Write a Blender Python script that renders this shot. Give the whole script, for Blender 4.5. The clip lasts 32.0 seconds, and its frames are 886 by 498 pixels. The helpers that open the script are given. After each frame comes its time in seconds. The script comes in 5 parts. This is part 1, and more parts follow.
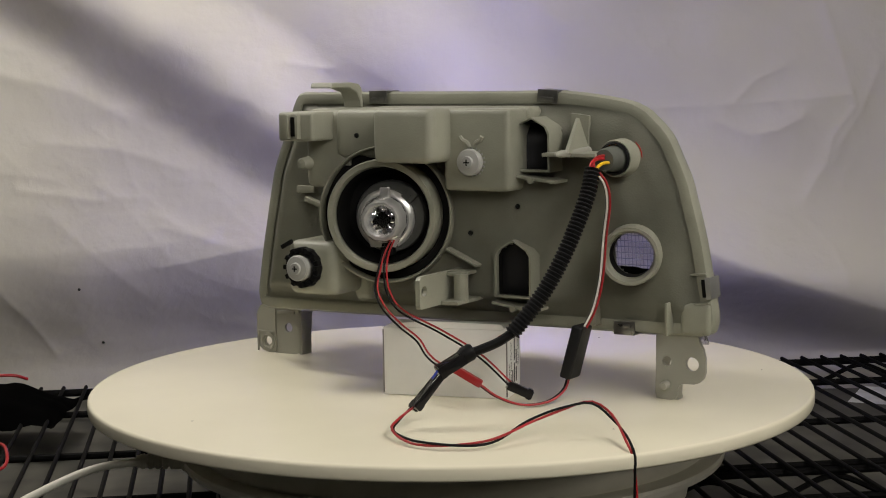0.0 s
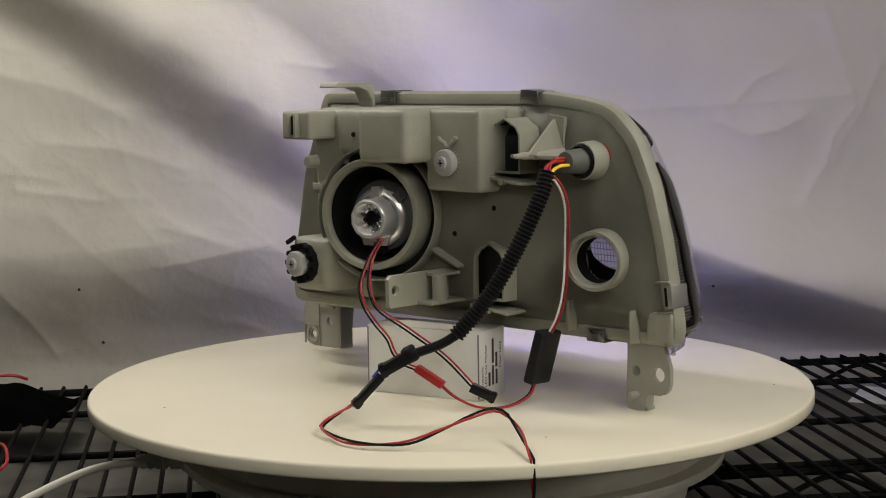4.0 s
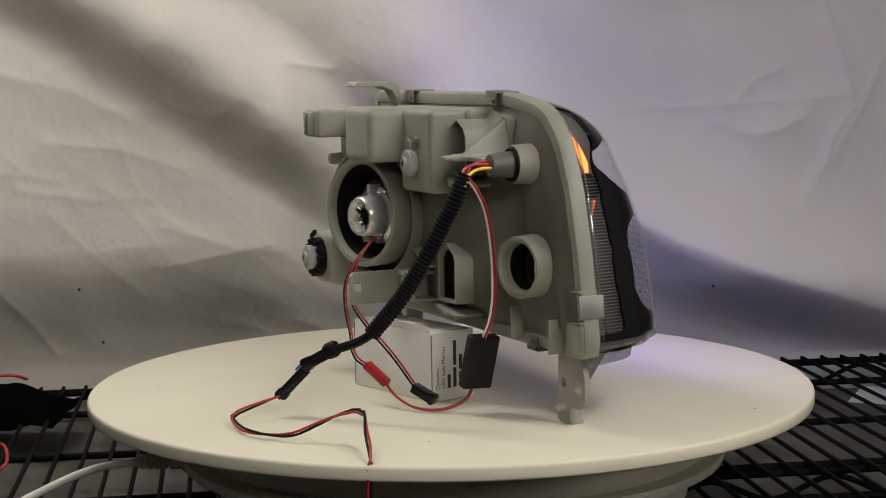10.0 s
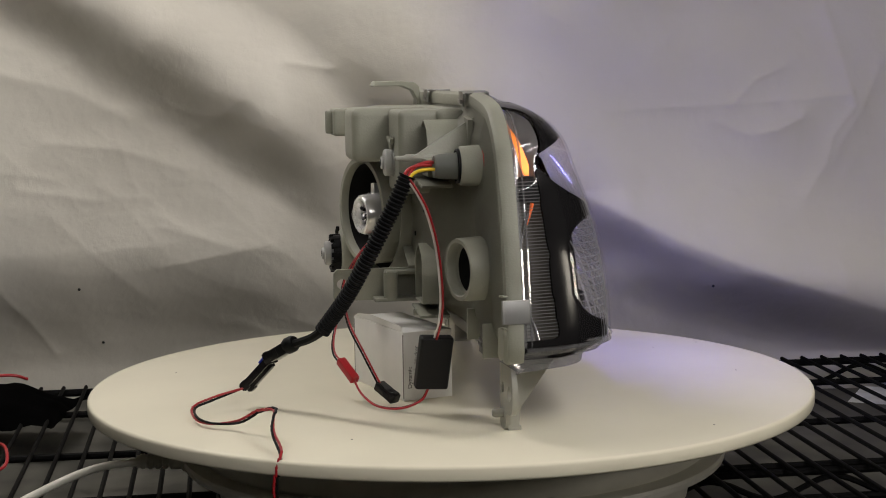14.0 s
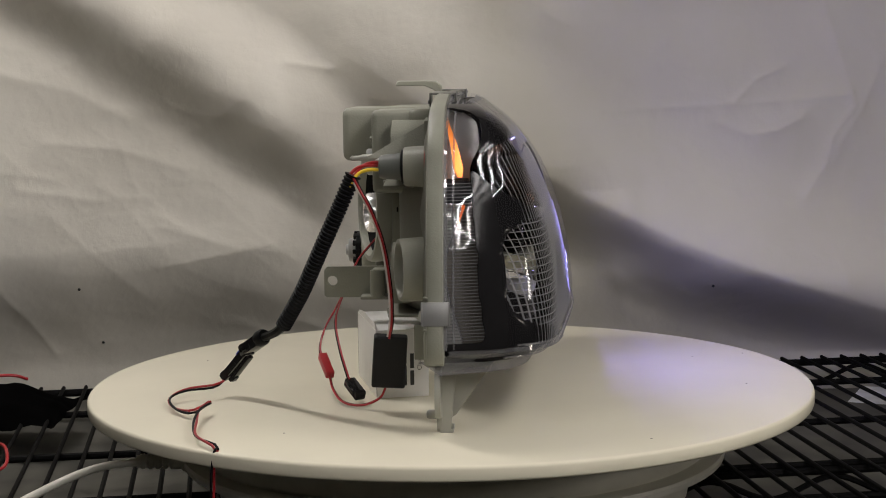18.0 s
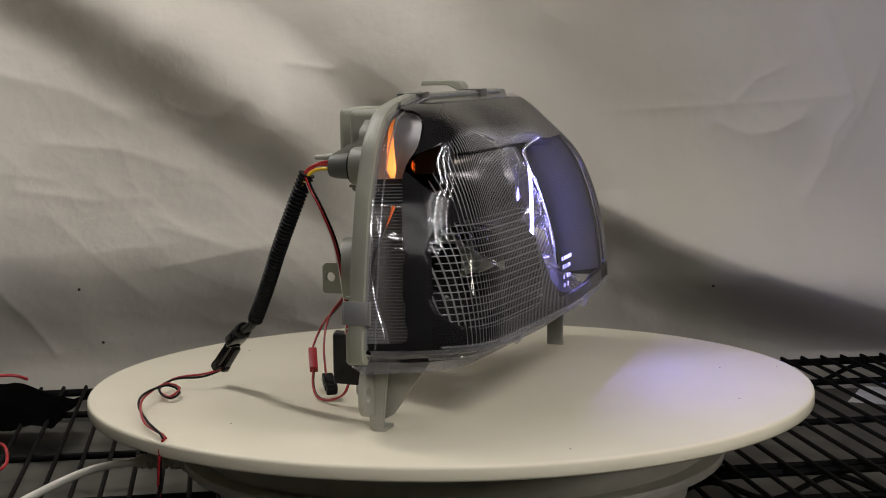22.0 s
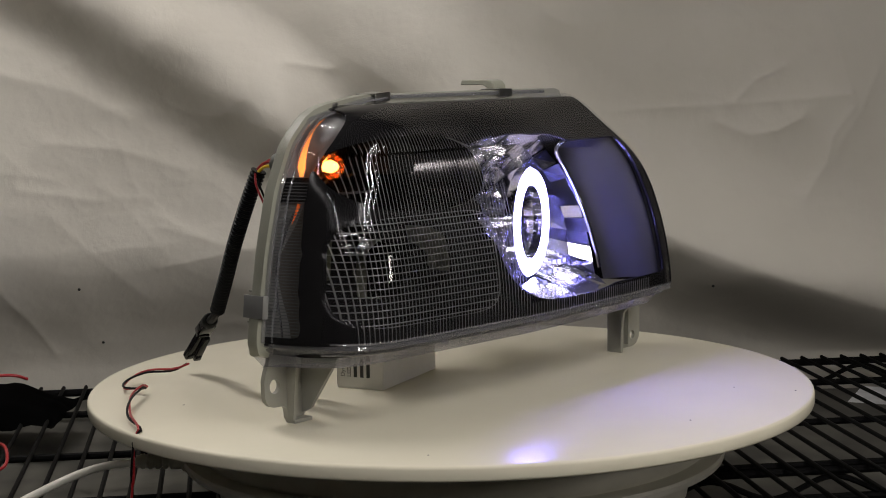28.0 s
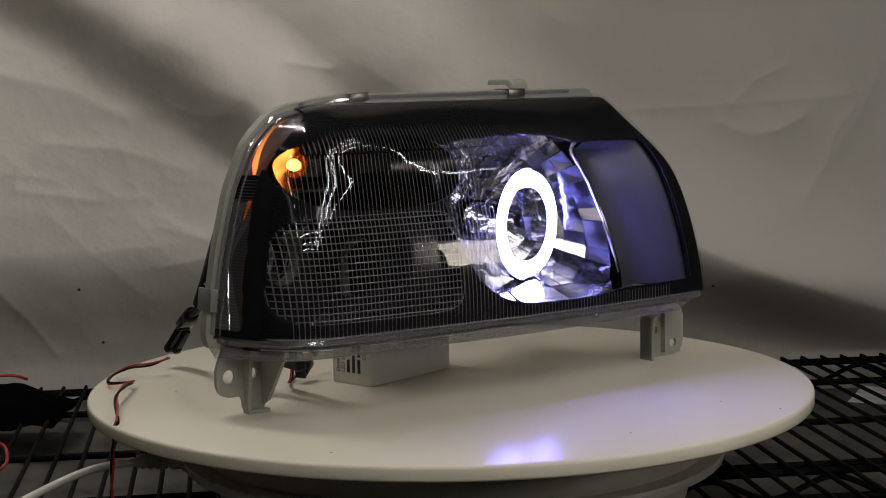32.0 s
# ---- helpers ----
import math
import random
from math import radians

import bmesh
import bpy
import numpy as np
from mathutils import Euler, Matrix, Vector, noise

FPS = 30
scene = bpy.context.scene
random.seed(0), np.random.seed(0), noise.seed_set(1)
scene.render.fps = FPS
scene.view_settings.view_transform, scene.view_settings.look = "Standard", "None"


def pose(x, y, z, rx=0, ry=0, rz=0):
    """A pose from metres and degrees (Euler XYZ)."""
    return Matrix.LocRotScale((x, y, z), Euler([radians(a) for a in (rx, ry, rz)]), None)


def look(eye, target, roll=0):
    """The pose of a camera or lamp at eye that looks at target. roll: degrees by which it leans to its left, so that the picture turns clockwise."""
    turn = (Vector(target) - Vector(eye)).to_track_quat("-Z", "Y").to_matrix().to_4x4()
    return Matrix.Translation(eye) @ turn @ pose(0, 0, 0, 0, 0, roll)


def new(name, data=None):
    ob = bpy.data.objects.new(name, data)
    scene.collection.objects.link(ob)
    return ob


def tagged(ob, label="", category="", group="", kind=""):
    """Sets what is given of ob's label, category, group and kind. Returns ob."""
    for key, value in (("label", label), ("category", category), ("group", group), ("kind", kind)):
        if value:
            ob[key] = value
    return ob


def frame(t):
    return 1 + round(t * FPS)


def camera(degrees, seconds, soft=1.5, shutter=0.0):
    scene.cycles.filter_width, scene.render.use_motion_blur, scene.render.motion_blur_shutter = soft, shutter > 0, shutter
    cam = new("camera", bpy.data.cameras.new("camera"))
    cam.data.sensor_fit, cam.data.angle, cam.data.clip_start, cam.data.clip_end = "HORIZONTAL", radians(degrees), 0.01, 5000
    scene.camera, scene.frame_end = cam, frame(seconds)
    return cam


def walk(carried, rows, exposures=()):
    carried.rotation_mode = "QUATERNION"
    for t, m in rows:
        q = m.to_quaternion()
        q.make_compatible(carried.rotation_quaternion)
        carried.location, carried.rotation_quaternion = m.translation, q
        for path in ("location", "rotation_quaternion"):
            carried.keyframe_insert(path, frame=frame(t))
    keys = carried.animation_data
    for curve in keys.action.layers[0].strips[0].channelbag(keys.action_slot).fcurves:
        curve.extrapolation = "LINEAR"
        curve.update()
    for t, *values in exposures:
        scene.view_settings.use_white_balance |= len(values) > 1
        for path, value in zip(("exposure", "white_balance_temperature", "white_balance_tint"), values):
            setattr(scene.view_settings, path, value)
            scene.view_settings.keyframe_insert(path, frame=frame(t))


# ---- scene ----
MM = 0.001

# ---------------------------------------------------------------- camera
cam = camera(30.63, 32.0, soft=1.0)
EYE = Vector((0.0, -1.3696, 0.2667))
AIM = EYE + Vector((-0.00434, 0.99370, -0.11203))
LOOK = look(EYE, AIM, -0.90)
walk(cam, [(0.0, LOOK), (32.0, LOOK)],
     exposures=[(0.0, 0.02, 6410, 10), (6.0, 0.0, 6360, 11), (8.0, -0.08, 6310, 11), (10.0, -0.02, 6260, 12), (12.0, -0.23, 6210, 12), (14.0, -0.08, 6210, 13), (17.0, -0.04, 6160, 14),
                (21.0, -0.10, 6160, 14), (25.0, -0.16, 6160, 14), (28.0, -0.20, 6160, 14), (30.0, -0.26, 6110, 15), (31.0, -0.33, 6110, 15), (32.0, -0.66, 6110, 15)])

# ---------------------------------------------------------------- light
world = bpy.data.worlds.new("dim_room")
scene.world = world
world.use_nodes = True
world.node_tree.nodes["Background"].inputs["Color"].default_value = (1.0, 0.95, 0.85, 1)
world.node_tree.nodes["Background"].inputs["Strength"].default_value = 0.005


def area(name, at, to, size_x, size_y, power, colour, roll=0):
    data = bpy.data.lights.new(name, "AREA")
    data.shape, data.size, data.size_y = "RECTANGLE", size_x, size_y
    data.energy, data.color = power, colour
    ob = new(name, data)
    ob.matrix_world = look(at, to, roll)
    return ob


WARM = (1.0, 0.94, 0.85)
for sx, w in ((0.48, 0.034), (0.62, 0.030), (0.80, 0.014)):
    area("led_strip_lamp", (sx, -1.05, 0.82), (sx - 0.62, -1.02, 0.0), 1.7, w, 160.0 * w, WARM)
area("led_strip_lamp", (-0.62, -0.95, 0.80), (0.0, -0.92, 0.0), 1.6, 0.014, 1.2, WARM)
# unseen lamp added above the cloth to bring out its folds
area("led_strip_lamp_top", (-0.57, 0.24, 0.84), (-0.54, 0.27, 0.0), 0.85, 0.025, 6.4, WARM)
area("panel_lamp_side", (1.9, -0.88, 0.46), (0.0, 0.0, 0.12), 0.18, 0.26, 3.2, (1.0, 0.90, 0.70))
for sy in (-1.95, -2.25, -2.55):
    area("led_strip_lamp", (0.15, sy, 1.05), (0.05, 0.0, 0.1), 1.5, 0.016, 2.1, WARM)


# ---------------------------------------------------------------- materials
def material(name):
    m = bpy.data.materials.new(name)
    m.use_nodes = True
    nt = m.node_tree
    return m, nt, nt.nodes["Principled BSDF"]


def grained(name, colour, rough, metal=0.0, spread=0.12, scale=40.0, bump=0.05, fine=600.0, coat=0.0, spec=0.5, uneven=0.08):
    """A surface whose colour and gloss vary at two scales, with a fine relief."""
    m, nt, b = material(name)
    n = nt.nodes
    tc = n.new("ShaderNodeTexCoord")
    a = n.new("ShaderNodeTexNoise")
    a.inputs["Scale"].default_value, a.inputs["Detail"].default_value = scale, 6
    f = n.new("ShaderNodeTexNoise")
    f.inputs["Scale"].default_value, f.inputs["Detail"].default_value = fine, 3
    nt.links.new(tc.outputs["Object"], a.inputs["Vector"])
    nt.links.new(tc.outputs["Object"], f.inputs["Vector"])
    ramp = n.new("ShaderNodeValToRGB")
    lo = [c * (1 - spread) for c in colour]
    hi = [min(1, c * (1 + spread)) for c in colour]
    ramp.color_ramp.elements[0].position, ramp.color_ramp.elements[1].position = 0.3, 0.7
    ramp.color_ramp.elements[0].color, ramp.color_ramp.elements[1].color = (*lo, 1), (*hi, 1)
    nt.links.new(a.outputs["Fac"], ramp.inputs["Fac"])
    nt.links.new(ramp.outputs["Color"], b.inputs["Base Color"])
    rr = n.new("ShaderNodeMapRange")
    rr.inputs["To Min"].default_value, rr.inputs["To Max"].default_value = max(0.02, rough - uneven), min(1, rough + uneven)
    nt.links.new(a.outputs["Fac"], rr.inputs["Value"])
    nt.links.new(rr.outputs["Result"], b.inputs["Roughness"])
    b.inputs["Metallic"].default_value = metal
    b.inputs["Specular IOR Level"].default_value = spec
    b.inputs["Coat Weight"].default_value = coat
    if bump:
        bp = n.new("ShaderNodeBump")
        bp.inputs["Strength"].default_value, bp.inputs["Distance"].default_value = bump, 0.001
        nt.links.new(f.outputs["Fac"], bp.inputs["Height"])
        nt.links.new(bp.outputs["Normal"], b.inputs["Normal"])
    return m


def glowing(name, colour, strength, mottle=0.0):
    m, nt, b = material(name)
    if mottle:  # noise makes the glow uneven
        tc = nt.nodes.new("ShaderNodeTexCoord")
        no = nt.nodes.new("ShaderNodeTexNoise")
        no.inputs["Scale"].default_value, no.inputs["Detail"].default_value = mottle, 3
        mr = nt.nodes.new("ShaderNodeMapRange")
        mr.inputs["From Min"].default_value, mr.inputs["From Max"].default_value = 0.35, 0.65
        mr.inputs["To Min"].default_value, mr.inputs["To Max"].default_value = 0.12 * strength, strength
        nt.links.new(tc.outputs["Object"], no.inputs["Vector"])
        nt.links.new(no.outputs["Fac"], mr.inputs["Value"])
        nt.links.new(mr.outputs["Result"], b.inputs["Emission Strength"])
    b.inputs["Base Color"].default_value = (*colour, 1)
    b.inputs["Emission Color"].default_value = (*colour, 1)
    b.inputs["Emission Strength"].default_value = strength
    return m


def clear(name, tint, rough=0.02, least=0.0, wavy=0.0, milky=0.0, scatter=(0.85, 0.85, 0.85)):
    """Clear moulded plastic: it lets light through, with a gloss that grows at a slant."""
    m, nt, b = material(name)
    n = nt.nodes
    out = n["Material Output"]
    n.remove(b)
    tr = n.new("ShaderNodeBsdfTransparent")
    tr.inputs["Color"].default_value = (*tint, 1)
    gl = n.new("ShaderNodeBsdfGlossy")
    gl.inputs["Roughness"].default_value = rough
    lw = n.new("ShaderNodeLayerWeight")
    lw.inputs["Blend"].default_value = 0.5
    pw = n.new("ShaderNodeMath")
    pw.operation = "POWER"
    pw.inputs[1].default_value = 4.0
    nt.links.new(lw.outputs["Facing"], pw.inputs[0])
    ma = n.new("ShaderNodeMath")
    ma.operation = "MULTIPLY_ADD"
    ma.inputs[1].default_value, ma.inputs[2].default_value = 0.24, 0.04 + least
    nt.links.new(pw.outputs["Value"], ma.inputs[0])
    fac = ma.outputs["Value"]
    mx = n.new("ShaderNodeMixShader")
    if wavy:
        tc = n.new("ShaderNodeTexCoord")
        no = n.new("ShaderNodeTexNoise")
        no.inputs["Scale"].default_value = 30
        nt.links.new(tc.outputs["Object"], no.inputs["Vector"])
        bp = n.new("ShaderNodeBump")
        bp.inputs["Strength"].default_value, bp.inputs["Distance"].default_value = wavy, 0.004
        nt.links.new(no.outputs["Fac"], bp.inputs["Height"])
        nt.links.new(bp.outputs["Normal"], gl.inputs["Normal"])
    nt.links.new(fac, mx.inputs["Fac"])
    nt.links.new(tr.outputs["BSDF"], mx.inputs[1])
    nt.links.new(gl.outputs["BSDF"], mx.inputs[2])
    last = mx
    if milky:  # cut plastic that scatters a share of the light
        di = n.new("ShaderNodeBsdfDiffuse")
        di.inputs["Color"].default_value = (*scatter, 1)
        tl = n.new("ShaderNodeBsdfTranslucent")
        tl.inputs["Color"].default_value = (*scatter, 1)
        half = n.new("ShaderNodeMixShader")
        half.inputs["Fac"].default_value = 0.45
        nt.links.new(di.outputs["BSDF"], half.inputs[1])
        nt.links.new(tl.outputs["BSDF"], half.inputs[2])
        last = n.new("ShaderNodeMixShader")
        last.inputs["Fac"].default_value = milky
        nt.links.new(mx.outputs["Shader"], last.inputs[1])
        nt.links.new(half.outputs["Shader"], last.inputs[2])
    nt.links.new(last.outputs["Shader"], out.inputs["Surface"])
    return m


M_HOUSING = grained("grey_olive_plastic", (0.272, 0.272, 0.218), 0.44, spread=0.20, scale=16, bump=0.22, fine=700)
M_FOOT = grained("grey_bracket_plastic", (0.32, 0.316, 0.27), 0.45, spread=0.08, scale=25, bump=0.1, fine=900)
M_SOCKET = grained("grey_green_plastic", (0.10, 0.105, 0.09), 0.5, bump=0.05)
# near-black for recesses and gaps; mostly their shade, put into the colour
M_HOLE = grained("dark_recess", (0.007, 0.007, 0.0065), 0.75, bump=0, spec=0.15)
M_BLACK = grained("black_gloss_plastic", (0.012, 0.0115, 0.012), 0.12, bump=0.0, spec=0.22, uneven=0.03)
M_SATIN = grained("black_satin_plastic", (0.007, 0.007, 0.008), 0.5, bump=0.1, spec=0.3)
M_RUBBER = grained("black_rubber", (0.005, 0.005, 0.0055), 0.5, bump=0.15, spec=0.14)
M_BOWL = grained("chromed_reflector", (0.84, 0.84, 0.88), 0.14, metal=1.0, spread=0.03, bump=0)
M_BULB = grained("bright_bulb_metal", (0.95, 0.94, 0.92), 0.22, metal=0.68, spread=0.05, bump=0.02)
M_CHROME = grained("chrome", (0.86, 0.86, 0.90), 0.09, metal=1.0, spread=0.03, bump=0)
M_SATINMETAL = grained("satin_silver_reflector", (0.34, 0.33, 0.32), 0.38, metal=0.35, spread=0.05, bump=0.02)
M_PANEL = grained("satin_black_panel", (0.15, 0.15, 0.17), 0.40, metal=0.3, spread=0.05, bump=0.02)
M_MOUNT = grained("grey_cast_metal", (0.36, 0.36, 0.345), 0.42, metal=0.6, spread=0.1, bump=0.05)
M_LOCK = grained("dark_grey_lock_plastic", (0.085, 0.087, 0.08), 0.42, bump=0.05)
M_SIGREF = grained("smoked_chrome", (0.10, 0.095, 0.095), 0.22, metal=1.0, spread=0.05, bump=0)
M_LEDGE = grained("chromed_ledge", (0.5, 0.5, 0.5), 0.16, metal=1.0, spread=0.05, bump=0)
M_STRIP = grained("grey_marker_plastic", (0.30, 0.30, 0.28), 0.45, bump=0.05)
M_SMOKE = grained("smoked_reflector", (0.13, 0.118, 0.10), 0.36, metal=0.1, spread=0.05, bump=0.02)
M_STEEL = grained("spring_steel", (0.26, 0.255, 0.24), 0.30, metal=0.9, spread=0.15, scale=120, bump=0.05)
M_NYLON = grained("pale_grey_nylon", (0.36, 0.36, 0.34), 0.4, bump=0.05)
M_RED = grained("red_wire_insulation", (0.36, 0.014, 0.018), 0.38, bump=0.02)
M_YELLOW = grained("yellow_wire_insulation", (0.75, 0.50, 0.02), 0.38, bump=0.02)
M_WHITEWIRE = grained("white_wire_insulation", (0.75, 0.72, 0.68), 0.4, bump=0.02)
# red glow of the lit socket, put into a plain colour
M_REDGLOW = grained("red_socket_glow", (0.50, 0.05, 0.03), 0.5, bump=0.02)
M_TABLE = grained("cream_laminate", (0.77, 0.725, 0.57), 0.24, spread=0.025, scale=9, bump=0, spec=0.12, uneven=0.02)
M_BASE = grained("grey_white_plastic", (0.78, 0.77, 0.71), 0.45, spread=0.05, bump=0.05)
M_CORD = grained("ivory_cord_plastic", (0.68, 0.66, 0.58), 0.45, bump=0.03)
M_SHELF = grained("black_epoxy_wire", (0.004, 0.004, 0.004), 0.6, bump=0.1, spec=0.06)
M_CARD = grained("white_coated_card", (0.74, 0.73, 0.70), 0.5, spread=0.03, scale=60, bump=0.05)
M_CARDEDGE = grained("grey_card_edge", (0.20, 0.19, 0.18), 0.8, bump=0)
M_INK = grained("black_print", (0.03, 0.03, 0.03), 0.6, bump=0)
M_PAPER = grained("white_paper", (0.75, 0.75, 0.75), 0.7, bump=0.02)
M_FLOOR = grained("grey_cardboard_sheet", (0.085, 0.081, 0.066), 0.8, spread=0.45, scale=14, bump=0.1)
M_DARKCLOTH = grained("black_cloth", (0.003, 0.003, 0.003), 0.95, bump=0.2, spec=0.02)
M_BLUEBIT = grained("blue_plastic", (0.02, 0.04, 0.4), 0.4, bump=0)
M_ROOM = grained("dark_room_paint", (0.30, 0.285, 0.26), 0.9, bump=0)
M_LENS = clear("clear_lens", (0.96, 0.96, 0.97), 0.012, wavy=0.06)
M_FLUTE = clear("clear_flutes", (0.93, 0.93, 0.95), 0.30, least=0.06, milky=0.21)
M_MARKFLUTE = clear("clear_level_flutes", (0.90, 0.90, 0.92), 0.25, least=0.06, milky=0.26)
M_LIP = clear("clear_lens_lip", (0.70, 0.70, 0.74), 0.08, least=0.08, wavy=0.3, milky=0.20)
M_BEAD = clear("clear_lens_edge", (0.80, 0.80, 0.84), 0.05, least=0.16, milky=0.14)
M_GLASS = clear("bulb_glass", (0.95, 0.95, 0.95), 0.01, least=0.03)
M_HALO = glowing("halo_ring_light", (0.30, 0.28, 1.0), 95.0)
M_AMBER = glowing("amber_bulb_light", (1.0, 0.46, 0.14), 16.0)
M_AMBERGLASS = clear("amber_bulb_glass", (1.0, 0.62, 0.30), 0.1, least=0.03, milky=0.12, scatter=(1.0, 0.30, 0.05))
M_MARK = clear("clear_raised_marks", (0.9, 0.9, 0.92), 0.2, least=0.06, milky=0.55)
# lower amber reflection, made as a weak glow
M_LOWREFLECT = glowing("amber_low_reflection", (1.0, 0.19, 0.03), 0.3, 110.0)


def reflection_material():
    """An amber glow that stands in for the bulb's reflection; it weakens upwards."""
    m, nt, b = material("amber_bulb_reflection")
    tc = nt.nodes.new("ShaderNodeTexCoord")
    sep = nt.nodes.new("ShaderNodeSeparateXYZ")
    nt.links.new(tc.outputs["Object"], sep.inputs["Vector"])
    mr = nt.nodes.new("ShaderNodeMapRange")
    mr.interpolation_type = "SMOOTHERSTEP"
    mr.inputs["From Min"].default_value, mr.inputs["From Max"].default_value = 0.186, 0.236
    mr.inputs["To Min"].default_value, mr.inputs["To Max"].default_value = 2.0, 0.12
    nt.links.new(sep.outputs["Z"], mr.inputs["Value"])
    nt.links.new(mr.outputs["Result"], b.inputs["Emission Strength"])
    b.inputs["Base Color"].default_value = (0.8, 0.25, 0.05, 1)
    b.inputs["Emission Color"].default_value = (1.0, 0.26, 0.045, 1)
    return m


M_AMBERREFLECT = reflection_material()


def cloth_material():
    m, nt, b = material("white_backdrop_fabric")
    n = nt.nodes
    tc = n.new("ShaderNodeTexCoord")
    big = n.new("ShaderNodeTexNoise")
    big.inputs["Scale"].default_value, big.inputs["Detail"].default_value = 3.5, 5
    weave = n.new("ShaderNodeTexNoise")
    weave.inputs["Scale"].default_value, weave.inputs["Detail"].default_value = 900, 2
    soft = n.new("ShaderNodeTexNoise")
    soft.inputs["Scale"].default_value, soft.inputs["Detail"].default_value = 16, 6
    for t in (big, weave, soft):
        nt.links.new(tc.outputs["Object"], t.inputs["Vector"])
    ramp = n.new("ShaderNodeValToRGB")
    ramp.color_ramp.elements[0].position, ramp.color_ramp.elements[1].position = 0.35, 0.65
    ramp.color_ramp.elements[0].color, ramp.color_ramp.elements[1].color = (0.60, 0.57, 0.50, 1), (0.66, 0.63, 0.56, 1)
    nt.links.new(big.outputs["Fac"], ramp.inputs["Fac"])
    nt.links.new(ramp.outputs["Color"], b.inputs["Base Color"])
    b.inputs["Roughness"].default_value = 0.95
    b.inputs["Specular IOR Level"].default_value = 0.2
    b1 = n.new("ShaderNodeBump")
    b1.inputs["Strength"].default_value, b1.inputs["Distance"].default_value = 0.35, 0.012
    nt.links.new(soft.outputs["Fac"], b1.inputs["Height"])
    b2 = n.new("ShaderNodeBump")
    b2.inputs["Strength"].default_value, b2.inputs["Distance"].default_value = 0.25, 0.0006
    nt.links.new(weave.outputs["Fac"], b2.inputs["Height"])
    nt.links.new(b1.outputs["Normal"], b2.inputs["Normal"])
    nt.links.new(b2.outputs["Normal"], b.inputs["Normal"])
    return m


M_CLOTH = cloth_material()


# ---------------------------------------------------------------- mesh tools
def part(name, bm, mat, parent=None, label="", smooth=True):
    """Links a bmesh as one mesh object under a thing or a part."""
    me = bpy.data.meshes.new(name)
    bmesh.ops.recalc_face_normals(bm, faces=bm.faces)
    bm.to_mesh(me)
    bm.free()
    if smooth:
        for f in me.polygons:
            f.use_smooth = True
        me.set_sharp_from_angle(angle=radians(38))
    me.materials.append(mat)
    ob = new(name, me)
    if parent:
        ob.parent = parent
    if label:
        tagged(ob, label)
    return ob


def box(bm, lo, hi, bevel=0.0, turn=None):
    """A box between two corners in millimetres, its edges rounded; turn: a matrix about its centre."""
    c = [(a + b) / 2 * MM for a, b in zip(lo, hi)]
    size = [abs(b - a) * MM for a, b in zip(lo, hi)]
    m = Matrix.Translation(c) @ (turn or Matrix()) @ Matrix.Diagonal((*size, 1))
    geo = bmesh.ops.create_cube(bm, size=1.0, matrix=m)
    if bevel:
        edges = list({e for v in geo["verts"] for e in v.link_edges})
        bmesh.ops.bevel(bm, geom=edges, offset=bevel * MM, segments=3 if bevel > 2 else 2, profile=0.6, affect="EDGES")
    return bm


def lathe(bm, at, axis, profile, seg=40, close=False, cut=None):
    """Turns a profile of (radius, distance along the axis) in millimetres round an axis through a point."""
    w = Vector(axis).normalized()
    u = w.orthogonal().normalized()
    v = w.cross(u)
    o = Vector(at) * MM
    rings = []
    for r, d in profile:
        ring = []
        for i in range(seg):
            a = 2 * math.pi * i / seg
            ring.append(bm.verts.new(o + w * d * MM + (u * math.cos(a) + v * math.sin(a)) * max(r, 0.01) * MM))
        rings.append(ring)
    pairs = list(zip(rings, rings[1:]))
    if close:
        pairs.append((rings[-1], rings[0]))
    for a, b in pairs:
        for i in range(seg):
            if cut and cut(i):
                continue
            bm.faces.new((a[i], a[(i + 1) % seg], b[(i + 1) % seg], b[i]))
    return bm


def smooth_path(points, step):
    """A smooth curve through points, at even steps."""
    p = [Vector(q) for q in points]
    p = [2 * p[0] - p[1]] + p + [2 * p[-1] - p[-2]]
    fine = []
    for i in range(1, len(p) - 2):
        for k in range(24):
            t = k / 24
            a, b, c, d = p[i - 1], p[i], p[i + 1], p[i + 2]
            fine.append(0.5 * (2 * b + (c - a) * t + (2 * a - 5 * b + 4 * c - d) * t * t + (3 * b - a - 3 * c + d) * t ** 3))
    fine.append(p[-2])
    out, left = [fine[0]], step
    for a, b in zip(fine, fine[1:]):
        d = (b - a).length
        pos = 0.0
        while d - pos >= left:
            pos += left
            out.append(a.lerp(b, pos / d))
            left = step
        left -= d - pos
    out.append(fine[-1])
    return out


def sweep(bm, path, radius, seg=8, ends=True):
    """A round wire along a path in millimetres; radius: a number or a function of the running index."""
    path = [Vector(q) * MM for q in path]
    rings, u = [], None
    for i, q in enumerate(path):
        d = (path[min(i + 1, len(path) - 1)] - path[max(i - 1, 0)]).normalized()
        u = d.orthogonal().normalized() if u is None else (u - d * u.dot(d)).normalized()
        v = d.cross(u)
        r = (radius(i) if callable(radius) else radius) * MM
        rings.append([bm.verts.new(q + (u * math.cos(2 * math.pi * k / seg) + v * math.sin(2 * math.pi * k / seg)) * r) for k in range(seg)])
    for a, b in zip(rings, rings[1:]):
        for k in range(seg):
            bm.faces.new((a[k], a[(k + 1) % seg], b[(k + 1) % seg], b[k]))
    if ends:
        bm.faces.new(rings[0][::-1])
        bm.faces.new(rings[-1])
    return bm


